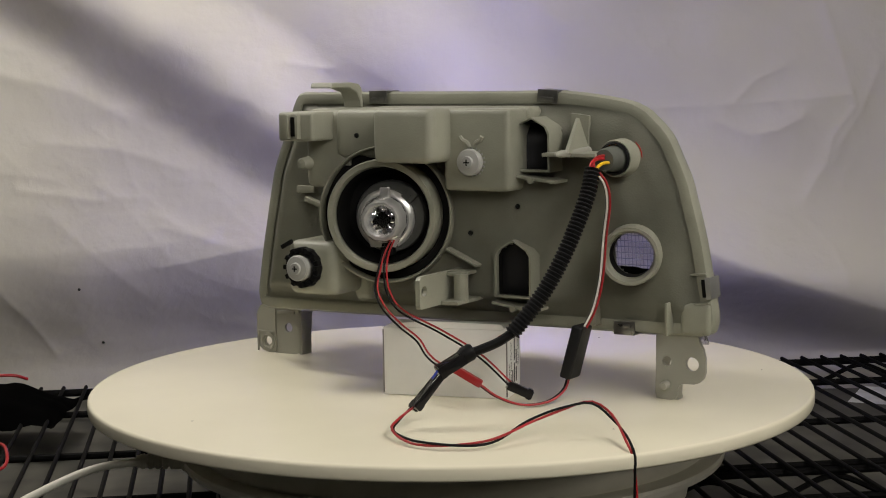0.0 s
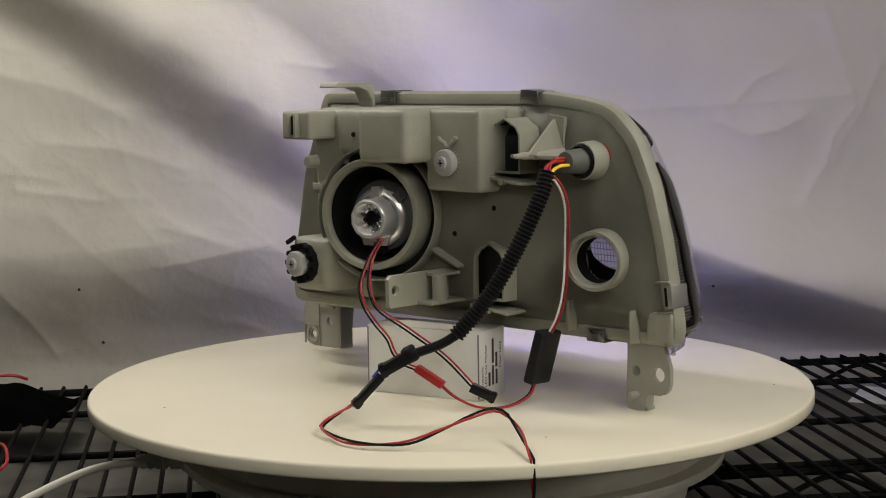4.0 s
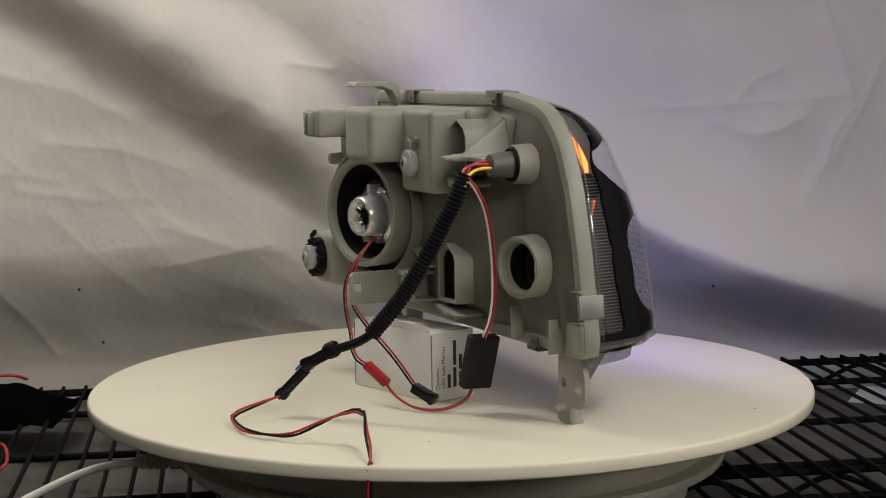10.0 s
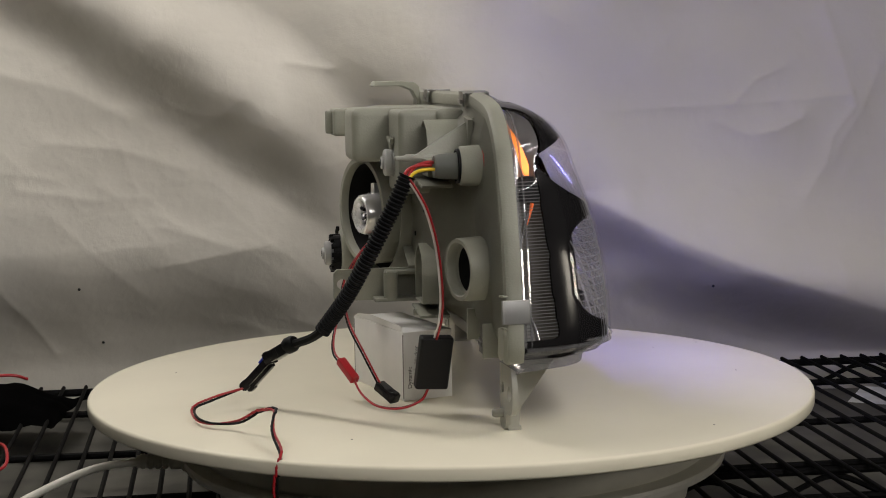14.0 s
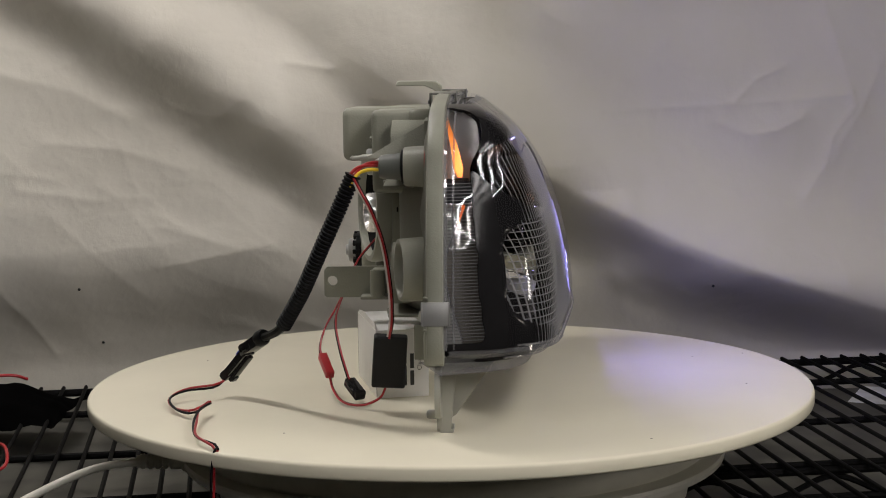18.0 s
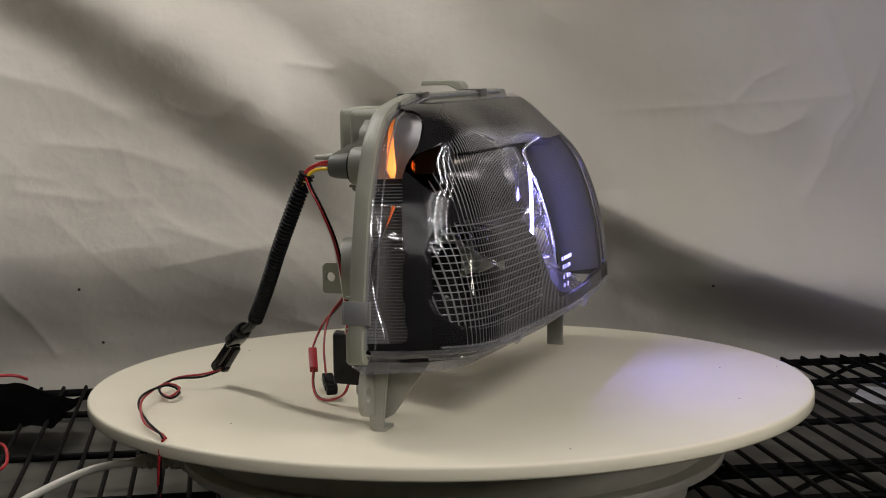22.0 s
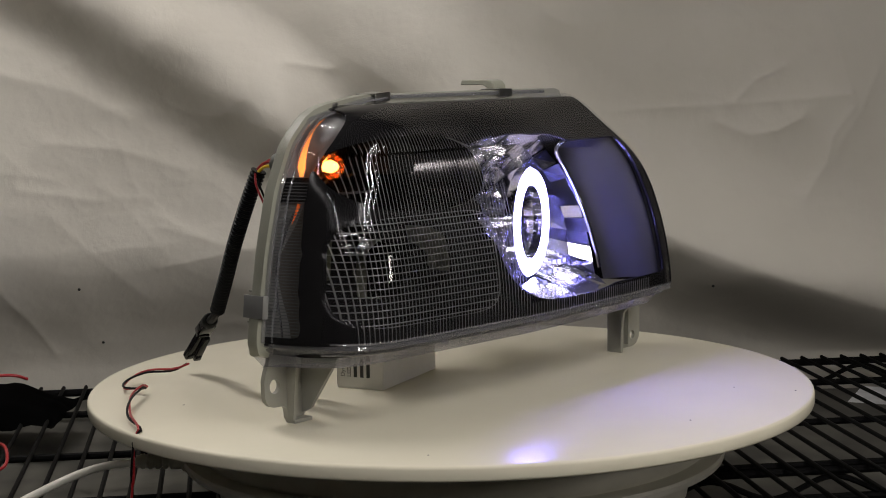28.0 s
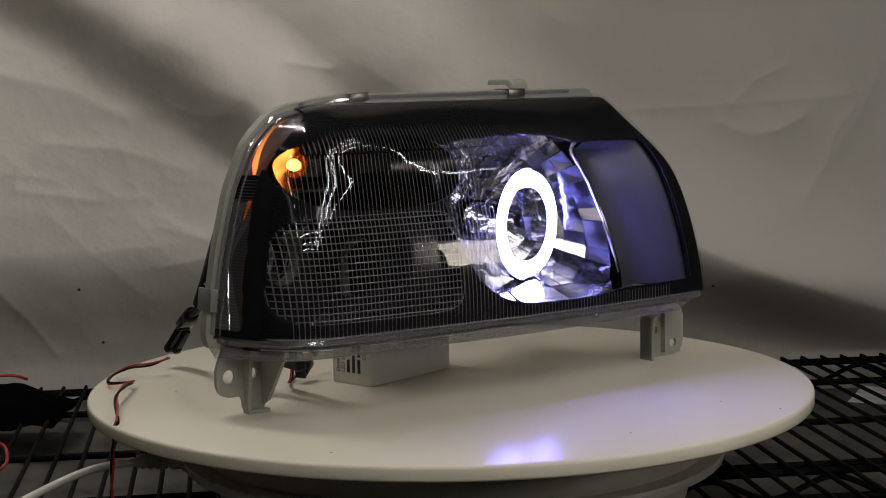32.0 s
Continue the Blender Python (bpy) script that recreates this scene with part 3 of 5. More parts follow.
def headlight():
    hl = thing("headlight", "grey-backed vehicle headlight with a clear lens, black inside, on two feet", "headlight")
    hl.matrix_world = TURN0

    # back shell
    bm = bmesh.new()
    nx, nz = 150, 70
    rows = []
    for j in range(nz + 1):
        z = 57 + (ZTOP - 57) * j / nz
        a, b = inner_x(z), outer_x(z)
        rows.append([(a + (b - a) * i / nx, z) for i in range(nx + 1)])
    verts = [[bm.verts.new((x * MM, shell_y(x, z) * MM, z * MM)) for x, z in r] for r in rows]
    for j in range(nz):
        for i in range(nx):
            x = (rows[j][i][0] + rows[j + 1][i + 1][0]) / 2
            z = (rows[j][i][1] + rows[j + 1][i + 1][1]) / 2
            if any(math.hypot(x - a, z - b) < r for a, b, r in HOLES) or any(pocket_has(pk, x, z) for pk in POCKETS):
                continue
            bm.faces.new((verts[j][i], verts[j][i + 1], verts[j + 1][i + 1], verts[j + 1][i]))
    bmesh.ops.solidify(bm, geom=bm.faces[:], thickness=-2.5 * MM)
    part("housing", bm, M_HOUSING, hl, "grey-olive moulded plastic back shell")

    # rim round the housing
    loop = []
    for k in range(60):
        loop.append((inner_x(56 + 184 * k / 59), 56 + 184 * k / 59))
    top = [(-146 + 256 * k / 40, 241.5) for k in range(41)]
    right = [(outer_x(z), z) for z in [240 - 180 * k / 70 for k in range(71)]]
    bottom = [(225 - 415 * k / 50, 57 - 3 * k / 50) for k in range(51)]
    loop = loop + top + right + bottom
    loop = [Vector((x, 0, z)) for x, z in loop]
    bm = bmesh.new()
    rings = []
    n = len(loop)
    for i, q in enumerate(loop):
        d = (loop[(i + 2) % n] - loop[i - 2]).normalized()
        out = Vector((-d.z, 0, d.x))
        ring = []
        for o, y in ((-6, -3), (-1, -4.2), (2.6, -3.2), (4.6, 0), (4.2, 8), (-3, 9)):
            ring.append(bm.verts.new((q + out * o + Vector((0, y, 0))) * MM))
        rings.append(ring)
    for i in range(n):
        a, b = rings[i], rings[(i + 1) % n]
        for k in range(6):
            bm.faces.new((a[k], a[(k + 1) % 6], b[(k + 1) % 6], b[k]))
    part("rim", bm, M_HOUSING, hl, "raised grey sealing rim")
    # bosses and boxes on the back
    def boss(name, lo, hi, bevel=3):
        b = bmesh.new()
        box(b, lo, hi, bevel)
        return part(name, b, M_HOUSING, hl)
    boss("adjuster_block", (28, -56, 167), (88, -16, 233), 5)
    boss("bulb_hood", (-21, -86, 190), (35, -20, 234), 7)
    boss("upper_block", (-108, -58, 166), (-66, 2, 233), 9)
    boss("middle_block", (-76, -60, 192), (-14, 2, 233), 8)
    boss("side_block", (-140, -36, 120), (-84, 2, 200), 9)
    boss("lower_block", (-110, -84, 78), (-62, -8, 124), 9)
    boss("side_web", (-150, -30, 78), (-100, 0, 112), 8)
    boss("corner_wall", (212, -6, 54), (237, 3, 80), 4.5)
    boss("top_ledge", (-60, -26, 222), (92, -4, 234), 5)
    boss("web", (-70, -44, 70), (-52, -20, 104), 6)
    tab = boss("corner_tab", (-113, -88, 207), (-78, -50, 231), 3)
    for x in (-101, -91):
        b = bmesh.new()
        box(b, (x - 1.5, -93, 209), (x + 1.5, -86, 229), 1)
        part("tab_rib", b, M_HOUSING, tab)
    # a dark block stands for the slot; its shade is in the colour
    b = bmesh.new()
    box(b, (-99, -89.5, 211), (-93, -87.4, 227), 0.5)
    part("tab_slot", b, M_HOLE, tab, "dark slot")
    b = bmesh.new()
    lathe(b, (-104, -58, 187), (0, -1, 0), [(7, -4), (5.5, 0), (5, 9), (4, 10.5), (0, 11)], 16)
    part("peg", b, M_HOUSING, hl, "short round peg")
    # collar round the bulb, its axis turned from the lamp's own
    known = set(bpy.data.objects)
    at = (BULB[0], 0, BULB[1])
    bm = bmesh.new()
    lathe(bm, at, (0, -1, 0), [(58.5, 15), (57, 64), (56.5, 66), (55.5, 66), (54.6, 64), (54.5, 46), (47, 46), (46.5, 60), (46.5, 75), (45.5, 77), (41.5, 77), (40.5, 75), (40, 45), (39, 20)], 72)
    part("bulb_collar", bm, M_HOUSING, hl, "double round collar round the bulb")
    # dark sheet across the groove floor, painted for the groove's shade
    bm = bmesh.new()
    lathe(bm, at, (0, -1, 0), [(46.7, 54), (48, 55.5), (53, 55.5), (54.6, 54)], 60)
    part("collar_gasket", bm, M_HOLE, hl, "dark sheet for the shade in the collar groove")
    bm = bmesh.new()
    lathe(bm, at, (0, -1, 0), [(39.6, 71), (38.5, 54), (36, 47), (20, 46), (19.5, 30)], 72)
    part("collar_lining", bm, M_HOLE, hl, "black lining inside the collar")
    at = (BULB[0] + 2, 0, BULB[1] - 2)
    bm = bmesh.new()
    lathe(bm, at, (0, -1, 0), [(30, 45), (30, 54), (29, 55.5), (24, 56), (22, 55), (15, 55)], 40)
    mount = part("bulb_mount", bm, M_LOCK, hl, "round dark grey bulb mount")
    for a in (45, 265):
        c = (at[0] + 24 * math.cos(radians(a)), at[2] + 24 * math.sin(radians(a)))
        bm = bmesh.new()
        box(bm, (c[0] - 7, -60, c[1] - 5), (c[0] + 7, -55, c[1] + 5), 1, pose(0, 0, 0, 0, -a, 0))
        lathe(bm, (c[0], -60, c[1]), (0, -1, 0), [(2.2, 0), (2.2, 1), (0, 1)], 10)
        part("mount_clip", bm, M_LOCK, mount)
    bm = bmesh.new()
    spot = (BULB[0] - 1, 0, BULB[1] - 4)
    lathe(bm, spot, (0, -1, 0), [(25, 55), (25, 58.5), (23.5, 60), (20.5, 61), (19.5, 63)], 30)
    lathe(bm, spot, (0, -1, 0), [(19.5, 63), (18, 69), (17.2, 76), (15.8, 77.5), (13.6, 77.5), (12.4, 75), (11.5, 62)], 12)
    box(bm, (BULB[0] - 4, -66, BULB[1] + 12), (BULB[0] + 4, -57, BULB[1] + 23), 1)
    prism(bm, [(BULB[0] - 13, BULB[1] - 27), (BULB[0] + 9, BULB[1] - 27), (BULB[0] + 14, BULB[1] - 14), (BULB[0] - 16, BULB[1] - 14)], "y", -64, -58)
    base = part("bulb_base", bm, M_BULB, hl, "shiny metal bulb base")
    bm = bmesh.new()
    lathe(bm, spot, (0, -1, 0), [(0, 62), (7.4, 62), (7.0, 66), (0, 66.5)], 8)
    part("bulb_core", bm, M_HOLE, base, "dark core of the bulb")
    rnd = random.Random(21)
    for k in range(14):
        a = 360.0 / 14 * k
        bm = bmesh.new()
        q = (spot[0] + 9 * math.cos(radians(a)), spot[2] + 9 * math.sin(radians(a)))
        box(bm, (q[0] - 2.2, -70 - rnd.uniform(0, 4), q[1] - 1.7), (q[0] + 2.2, -62, q[1] + 1.7), 0.5, pose(0, 0, 0, rnd.uniform(-25, 25), -a, rnd.uniform(-25, 25)))
        part("bulb_facet", bm, M_CHROME, base)
    bm = bmesh.new()
    lathe(bm, spot, (0, -1, 0), [(12.2, 75), (10.5, 80), (6.5, 82.5), (0, 83.5)], 24)
    part("bulb_glass_cap", bm, M_GLASS, base, "clear glass end of the bulb")
    bm = bmesh.new()
    box(bm, (BULB[0] - 5, -64, BULB[1] - 34), (BULB[0] + 6, -50, BULB[1] - 22), 1.5)
    part("lead_exit", bm, M_HOLE, hl, "dark lead exit")
    for ob in bpy.data.objects:
        if ob not in known and ob.data:
            ob.data.transform(TILT)
    # adjuster knobs
    for (x, y, z), dark in (((55, -60, 190.5), False), ((-91, -94, 102), True)):
        bm = bmesh.new()
        prof = [(0, 6), (4.6, 6), (5.0, 5.5), (5.2, 4), (9.8, 3.4), (10.8, 2.3), (10.8, -1.5), (9.6, -2.5), (9.6, -12)]
        lathe(bm, (x, y, z), (0, -1, 0), prof, 36)
        knob = part("adjuster_knob", bm, M_NYLON, hl, "pale grey adjuster knob with a cross recess")
        bm = bmesh.new()
        box(bm, (x - 2.6, y - 6.3, z - 0.5), (x + 2.6, y - 5.0, z + 0.5))
        box(bm, (x - 0.5, y - 6.35, z - 2.6), (x + 0.5, y - 5.0, z + 2.6))
        part("cross_recess", bm, M_HOLE, knob)
        r, count, w = (14.6, 12, 1.9) if dark else (10.8, 20, 0.8)
        bm = bmesh.new()
        lathe(bm, (x, y, z), (0, -1, 0), [(r - 2, -3.5), (r + (2 if dark else 0.3), -4.5), (r + (2 if dark else 0.3), -16), (r - 2, -16)], 30)
        ring = part("knob_ring", bm, M_RUBBER if dark else M_NYLON, hl, "black toothed collar" if dark else "toothed grey collar")
        bm = bmesh.new()
        box(bm, (r - w, 1.5 if dark else 3.5, -w), (r + w * 1.3, 14, w), 0.3)
        tooth = part("tooth", bm, M_RUBBER if dark else M_NYLON, ring)
        for k in range(count):
            ob = tooth if k == 0 else new("tooth", tooth.data)
            ob.parent = ring
            ob.matrix_basis = pose(x * MM, y * MM, z * MM, 0, 360 * k / count, 0)
    # two little horns over the upper knob
    bm = bmesh.new()
    for sx in (-1, 1):
        sweep(bm, smooth_path([(55 + sx * 2, -57, 202), (55 + sx * 4, -57, 206), (55 + sx * 8, -57.5, 208), (55 + sx * 10, -58, 211)], 1.5), lambda i: 1.9, 8)
    part("clip_horns", bm, M_HOUSING, hl)
    # pockets
    for pk, y0 in zip(POCKETS, (-38, -41)):
        bm = bmesh.new()
        n = len(pk)
        cx, cz = sum(p[0] for p in pk) / n, sum(p[1] for p in pk) / n
        big = [(cx + (x - cx) * 1.11, cz + (z - cz) * 1.07) for x, z in pk]
        for ring_a, ring_b in (((pk, y0), (big, y0)), ((big, y0), (big, -8)), ((pk, y0), (pk, y0 + 5))):
            va = [bm.verts.new(Vector((x, ring_a[1], z)) * MM) for x, z in ring_a[0]]
            vb = [bm.verts.new(Vector((x, ring_b[1], z)) * MM) for x, z in ring_b[0]]
            for i in range(n):
                bm.faces.new((va[i], va[(i + 1) % n], vb[(i + 1) % n], vb[i]))
        bmesh.ops.remove_doubles(bm, verts=bm.verts, dist=1e-6)
        pocket = part("vent_pocket", bm, M_HOUSING, hl, "arched vent pocket with a thin rim")
        # pocket walls coloured near-black for the shade of their depth
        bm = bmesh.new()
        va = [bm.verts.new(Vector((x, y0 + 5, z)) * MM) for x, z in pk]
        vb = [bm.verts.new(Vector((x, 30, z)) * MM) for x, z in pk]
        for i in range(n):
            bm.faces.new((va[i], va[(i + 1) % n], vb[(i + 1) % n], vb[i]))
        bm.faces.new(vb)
        part("pocket_inside", bm, M_HOLE, pocket, "inside of the pocket, darkened for the shade in it")
    # ledges under the pockets
    for x0, x1, z in ((80, 122, 176), (64, 104, 72)):
        bm = bmesh.new()
        box(bm, (x0, -44, z), (x1, -20, z + 2.4), 0.6, pose(0, 0, 0, 0, 7, 0))
        lathe(bm, ((x0 + x1) / 2, -46, z), (0, 1, 0), [(0, 0), (2.6, 0), (2.6, 4), (0, 4)], 12)
        part("ledge", bm, M_HOUSING, hl)
    # signal socket
    bm = bmesh.new()
    lathe(bm, (164, 0, 193), (0, -1, 0), [(19, 0), (15.4, 8), (14.6, 22), (14.1, 23.4), (13.4, 23.4), (13, 22), (13, 0)], 36)
    part("socket_tube", bm, M_HOUSING, hl)
    bm = bmesh.new()
    lathe(bm, (164, 0, 193), (0, -1, 0), [(12.8, 4), (12.8, 25), (11.6, 25.6), (11.2, 22)], 36)
    part("socket_seal", bm, M_RUBBER, hl, "black rubber seal ring")
    bm = bmesh.new()
    lathe(bm, (164, 0, 193), (0, -1, 0), [(10.8, 0), (10.8, 22), (10.2, 24), (9.2, 38), (8, 42), (0, 42)], 28)
    part("bulb_socket", bm, M_SOCKET, hl, "dark grey-green bulb socket")
    # lamp glow round the socket foot, painted as a red ring
    bm = bmesh.new()
    lathe(bm, (164, 0, 193), (0, -1, 0), [(17.0, 5.5), (17.6, 5.5), (17.0, 7.5), (16.2, 7.5)], 36, close=True)
    part("glow_ring", bm, M_REDGLOW, hl, "red ring painted for the lamp's glow at the socket foot")
    # pin beside the socket
    bm = bmesh.new()
    lathe(bm, (135, 0, 198), (0, -1, 0), [(3.8, 10), (3.8, 44), (3.0, 46), (3.0, 58), (2.0, 60), (2.0, 66), (0, 68)], 16)
    part("pin", bm, M_FOOT, hl, "pale locating pin")
    bm = bmesh.new()
    prism(bm, [(135, 192), (136, 226), (120, 228), (118, 195)], "y", -10, -6)
    box(bm, (112, -46, 195), (158, -10, 198), 0.5)
    bm2 = [bm.verts.new(Vector(q) * MM) for q in ((122, 0, 230), (125, 0, 230), (139, -54, 199), (136, -54, 199), (136, 0, 190), (139, 0, 190))]
    for f in ((0, 3, 4), (1, 5, 2), (0, 1, 2, 3), (0, 4, 5, 1), (3, 2, 5, 4)):
        bm.faces.new([bm2[k] for k in f])
    part("gusset", bm, M_HOUSING, hl, "triangular stiffening web")
    # side marker hole
    bm = bmesh.new()
    lathe(bm, (181, 0, 121), (0, -1, 0), [(24.4, -2), (23.4, 26), (22.8, 27.6), (20.4, 27.6), (19.2, 26), (18.8, 20), (17.6, 19), (17.6, 17)], 44)
    collar = part("marker_hole_collar", bm, M_HOUSING, hl, "round collar of the empty marker hole")
    collar.data.transform(TILT_MARKER)
    # black sleeve that gives the empty hole its shade by colour
    bm = bmesh.new()
    lathe(bm, (181, 0, 121), (0, -1, 0), [(17.4, 18.6), (17.0, 10), (17.0, 2), (17.6, 2), (17.6, 18.6)], 36)
    part("collar_inside", bm, M_HOLE, collar, "inside of the collar, blackened for the hole's shade").data.transform(TILT_MARKER)
    # small dots
    for x, y, z in ((41, -36, 131), (-53, -60, 211), (-66, -36, 87), (-72, -44, 99), (85, -36, 154), (120, -10, 84)):
        bm = bmesh.new()
        lathe(bm, (x, y, z), (0, -1, 0), [(0, 1.0), (1.9, 0.9), (2.2, 0)], 14)
        part("screw_hole", bm, M_HOLE, hl)
    # dark blocks for slots, with the slots' shade as their colour
    for lo, hi, turn in (((-116, -85, 118.5), (-104, -82, 122), -28), ((-120, -60, 113), (-108, -40, 117), -12)):
        bm = bmesh.new()
        box(bm, lo, hi, 0.4, pose(0, 0, 0, 0, turn, 0))
        part("dark_slot", bm, M_HOLE, hl, "dark slot in the moulding")
    # low moulded ribs and ledges
    for lo, hi, turn in (((20, -44, 110), (52, -34, 112.6), 24), ((24, -40, 96), (34, -34, 99), 0), ((140, -14, 58), (143, -4, 82), 0),
                         ((203, -15, 54), (205, -2, 80), 0),
                         ((-62, -64, 186), (-58, -58, 192), 0), ((-130, -40, 160), (-112, -34, 166), 0),
                         ((-120, -44, 150), (-100, -36, 154), 20)):
        bm = bmesh.new()
        box(bm, lo, hi, 0.8, pose(0, 0, 0, 0, turn, 0))
        part("moulded_rib", bm, M_HOUSING, hl)
    # lower tab
    bm = bmesh.new()
    plate(bm, [(-104, 78), (-104, 99), (-101, 102), (-34, 102), (-34, 76), (-102, 76)], [(-97, 90, 4.2)], "x", 29, 33)
    part("tab", bm, M_HOUSING, hl, "upright tab with a hole")
    bm = bmesh.new()
    box(bm, (31, -62, 98), (46, -30, 101), 1)
    box(bm, (31, -72, 76), (49, -30, 79), 1)
    lathe(bm, (44, -58, 77), (0, 0, 1), [(6, 0), (6, 23), (4.5, 23), (4.5, 0)], 20, close=True)
    part("tab_web", bm, M_HOUSING, hl)
    # top hook
    bm = bmesh.new()
    path = [(-98, -52), (-97, -26), (-95, -17), (-94, -13), (-94, -12), (-94, -10)]
    heights = [(250, 254.5), (250, 254.5), (246, 253.5), (238, 250), (225, 240), (205, 225)]
    vs = []
    for (x, y), (z0, z1) in zip(path, heights):
        vs.append([bm.verts.new(Vector(q) * MM) for q in ((x - (7 if y < -20 else 3), y, z0), (x + 15, y, z0), (x + 15, y + 2, z1), (x - (7 if y < -20 else 3), y + 2, z1))])
    for a, b in zip(vs, vs[1:]):
        for k in range(4):
            bm.faces.new((a[k], a[(k + 1) % 4], b[(k + 1) % 4], b[k]))
    bm.faces.new(vs[0])
    bm.faces.new(vs[-1][::-1])
    bmesh.ops.bevel(bm, geom=bm.edges[:], offset=0.8 * MM, segments=1, affect="EDGES")
    part("hook", bm, M_HOUSING, hl, "flat plastic hook bent backwards")
    # spring clips
    def clip(x, z, turn, mat=M_STEEL, words="bent dark spring-steel clip"):
        bm = bmesh.new()
        for lo, hi in (((-9, -8, 3.5), (9, 12, 5)), ((-9, -9, -6), (9, -7.6, 5)), ((-9, 10.6, -2), (9, 12, 5)), ((-6, -10.4, -4), (6, -9, -1))):
            box(bm, lo, hi, 0.4)
        bmesh.ops.transform(bm, matrix=pose(x * MM, 1 * MM, z * MM, 0, turn, 0), verts=bm.verts)
        part("spring_clip", bm, mat, hl, words)
    clip(-65, 242, 0)
    clip(98, 242, 4)
    bm = bmesh.new()
    for lo, hi in (((-8.5, -7, 3.6), (8.5, 12, 5)), ((-8.5, -8.2, 0.6), (8.5, -6.8, 5)), ((-8.5, 10.6, -1), (8.5, 12, 5))):
        box(bm, lo, hi, 0.5)
    side = pose(233 * MM, 1 * MM, 92 * MM, 0, 84, 0)
    bm.transform(side)
    clamp = part("spring_clip", bm, M_MOUNT, hl, "bent silver clip")
    # slot drawn as a dark block, its shade put into the colour
    bm = bmesh.new()
    box(bm, (-7, -6.6, -3), (7, -4.4, 0.4), 0.2)
    bm.transform(side)
    part("clip_slot", bm, M_HOLE, clamp, "dark slot beside the clip")
    for at in (-12, 11):
        bm = bmesh.new()
        box(bm, (at, -7.0, -11), (at + 1.4, -3, 1.5), 0.4)
        bm.transform(side)
        part("clip_ledge", bm, M_HOUSING, hl)
    clip(165, 56, 180)
    # feet
    foot = new("outer_foot")
    foot.parent = hl
    bm = bmesh.new()
    plate(bm, [(188, 5), (189.2, 2), (192, 0.3), (195, 0), (202, 0), (205, 1), (207, 4), (207.4, 9), (208.4, 12), (211, 13.6), (221, 14), (225.5, 15.5), (228.8, 19), (230.4, 24), (230.5, 35), (228.5, 42), (225.5, 48), (224, 54), (190, 54)],
          [(198, 31, 4.0), (219.5, 30, 5.6)], "y", 1, 5)
    part("foot_plate", bm, M_FOOT, foot, "pale grey plate with two holes")
    bm = bmesh.new()
    prism(bm, [(3, 52), (44, 52), (14, 10), (3, 4)], "x", 188, 191)
    prism(bm, [(3, 52), (16, 52), (11, 2), (3, 2)], "x", 204, 207)
    box(bm, (188, 3, 0), (207, 13, 3), 0.6)
    lathe(bm, (198, 1, 12), (0, -1, 0), [(3.5, 0), (3.5, 6), (2.6, 8), (0, 8.5)], 14)
    part("foot_web", bm, M_FOOT, foot)
    foot = new("inner_foot")
    foot.parent = hl
    bm = bmesh.new()
    plate(bm, [(-237, 15), (-235.5, 7), (-231, 2), (-224, 0), (-193, 0), (-188, 1.5), (-186, 6), (-186, 30), (-190, 52), (-200, 62), (-222, 56), (-234, 42), (-237, 36)],
          [(-224, 11, 4.2), (-200, 25, 4.4)], "y", 38, 41)
    part("foot_plate", bm, M_FOOT, foot, "pale grey plate with two holes")
    bm = bmesh.new()
    for lo, hi in (((-236, 36.6, 19), (-214, 38.4, 20.6)), ((-215.5, 36.6, 1), (-214, 38.4, 48)), ((-236, 36.6, 1), (-234.5, 38.4, 20))):
        box(bm, lo, hi, 0.3)
    box(bm, (-212, 36, 38), (-192, 38.4, 41), 0.5)
    lathe(bm, (-224, 38, 11), (0, -1, 0), [(8.5, 0), (8.2, 1.6), (6.4, 1.6), (6.0, 0)], 24)
    box(bm, (-188, 38, 0), (-185, 54, 40), 1)
    box(bm, (-212, 40, 4), (-209, 46, 40), 0.5)
    prism(bm, [(40, 62), (80, 62), (56, 38), (52, 4), (40, 2)], "x", -188, -185)
    part("foot_web", bm, M_FOOT, foot)

    # ---- front
    # lens
    bm = bmesh.new()
    nx, nz = 110, 56
    vs = []
    for j in range(nz + 1):
        k = j / nz
        z = ZLENS + (ZTOP - ZLENS) * (1 - (1 - k) ** 1.6)
        a, b = inner_x(z), outer_x(z)
        row = [bm.verts.new(Vector((a, 8, z)) * MM)]
        far = lens_y(a, z)
        row.append(bm.verts.new(Vector((a - (far - 8) * 0.20, 8 + (far - 8) * 0.5, z)) * MM))
        row.append(bm.verts.new(Vector((a - (far - 8) * 0.24, 8 + (far - 8) * 0.80, z)) * MM))
        row.append(bm.verts.new(Vector((a - (far - 8) * 0.20, 8 + (far - 8) * 0.93, z)) * MM))
        for i in range(nx + 1):
            q = i / nx
            x = a + (b - 4 - a) * (1 - (1 - q) ** 1.5)
            row.append(bm.verts.new(Vector((x, lens_y(x, z), z)) * MM))
        row.append(bm.verts.new(Vector((b, 6, z)) * MM))
        vs.append(row)
    m = len(vs[0])
    for j in range(nz):
        for i in range(m - 1):
            bm.faces.new((vs[j][i], vs[j][i + 1], vs[j + 1][i + 1], vs[j + 1][i]))
    part("lens", bm, M_LENS, hl, "clear moulded lens")
    for off, y, r in ((0.5, 9.5, 1.7), (4.0, 15.5, 0.8)):
        bm = bmesh.new()
        edge = [(outer_x(z) - off, z) for z in range(66, 234, 4)] + [(outer_x(238) - 14 - off, 240), (100 - off, 243)]
        sweep(bm, smooth_path([(x, y, z) for x, z in edge], 2.5), r, 8)
        part("lens_bead", bm, M_BEAD, hl, "clear rounded edge of the lens")
    bm = bmesh.new()
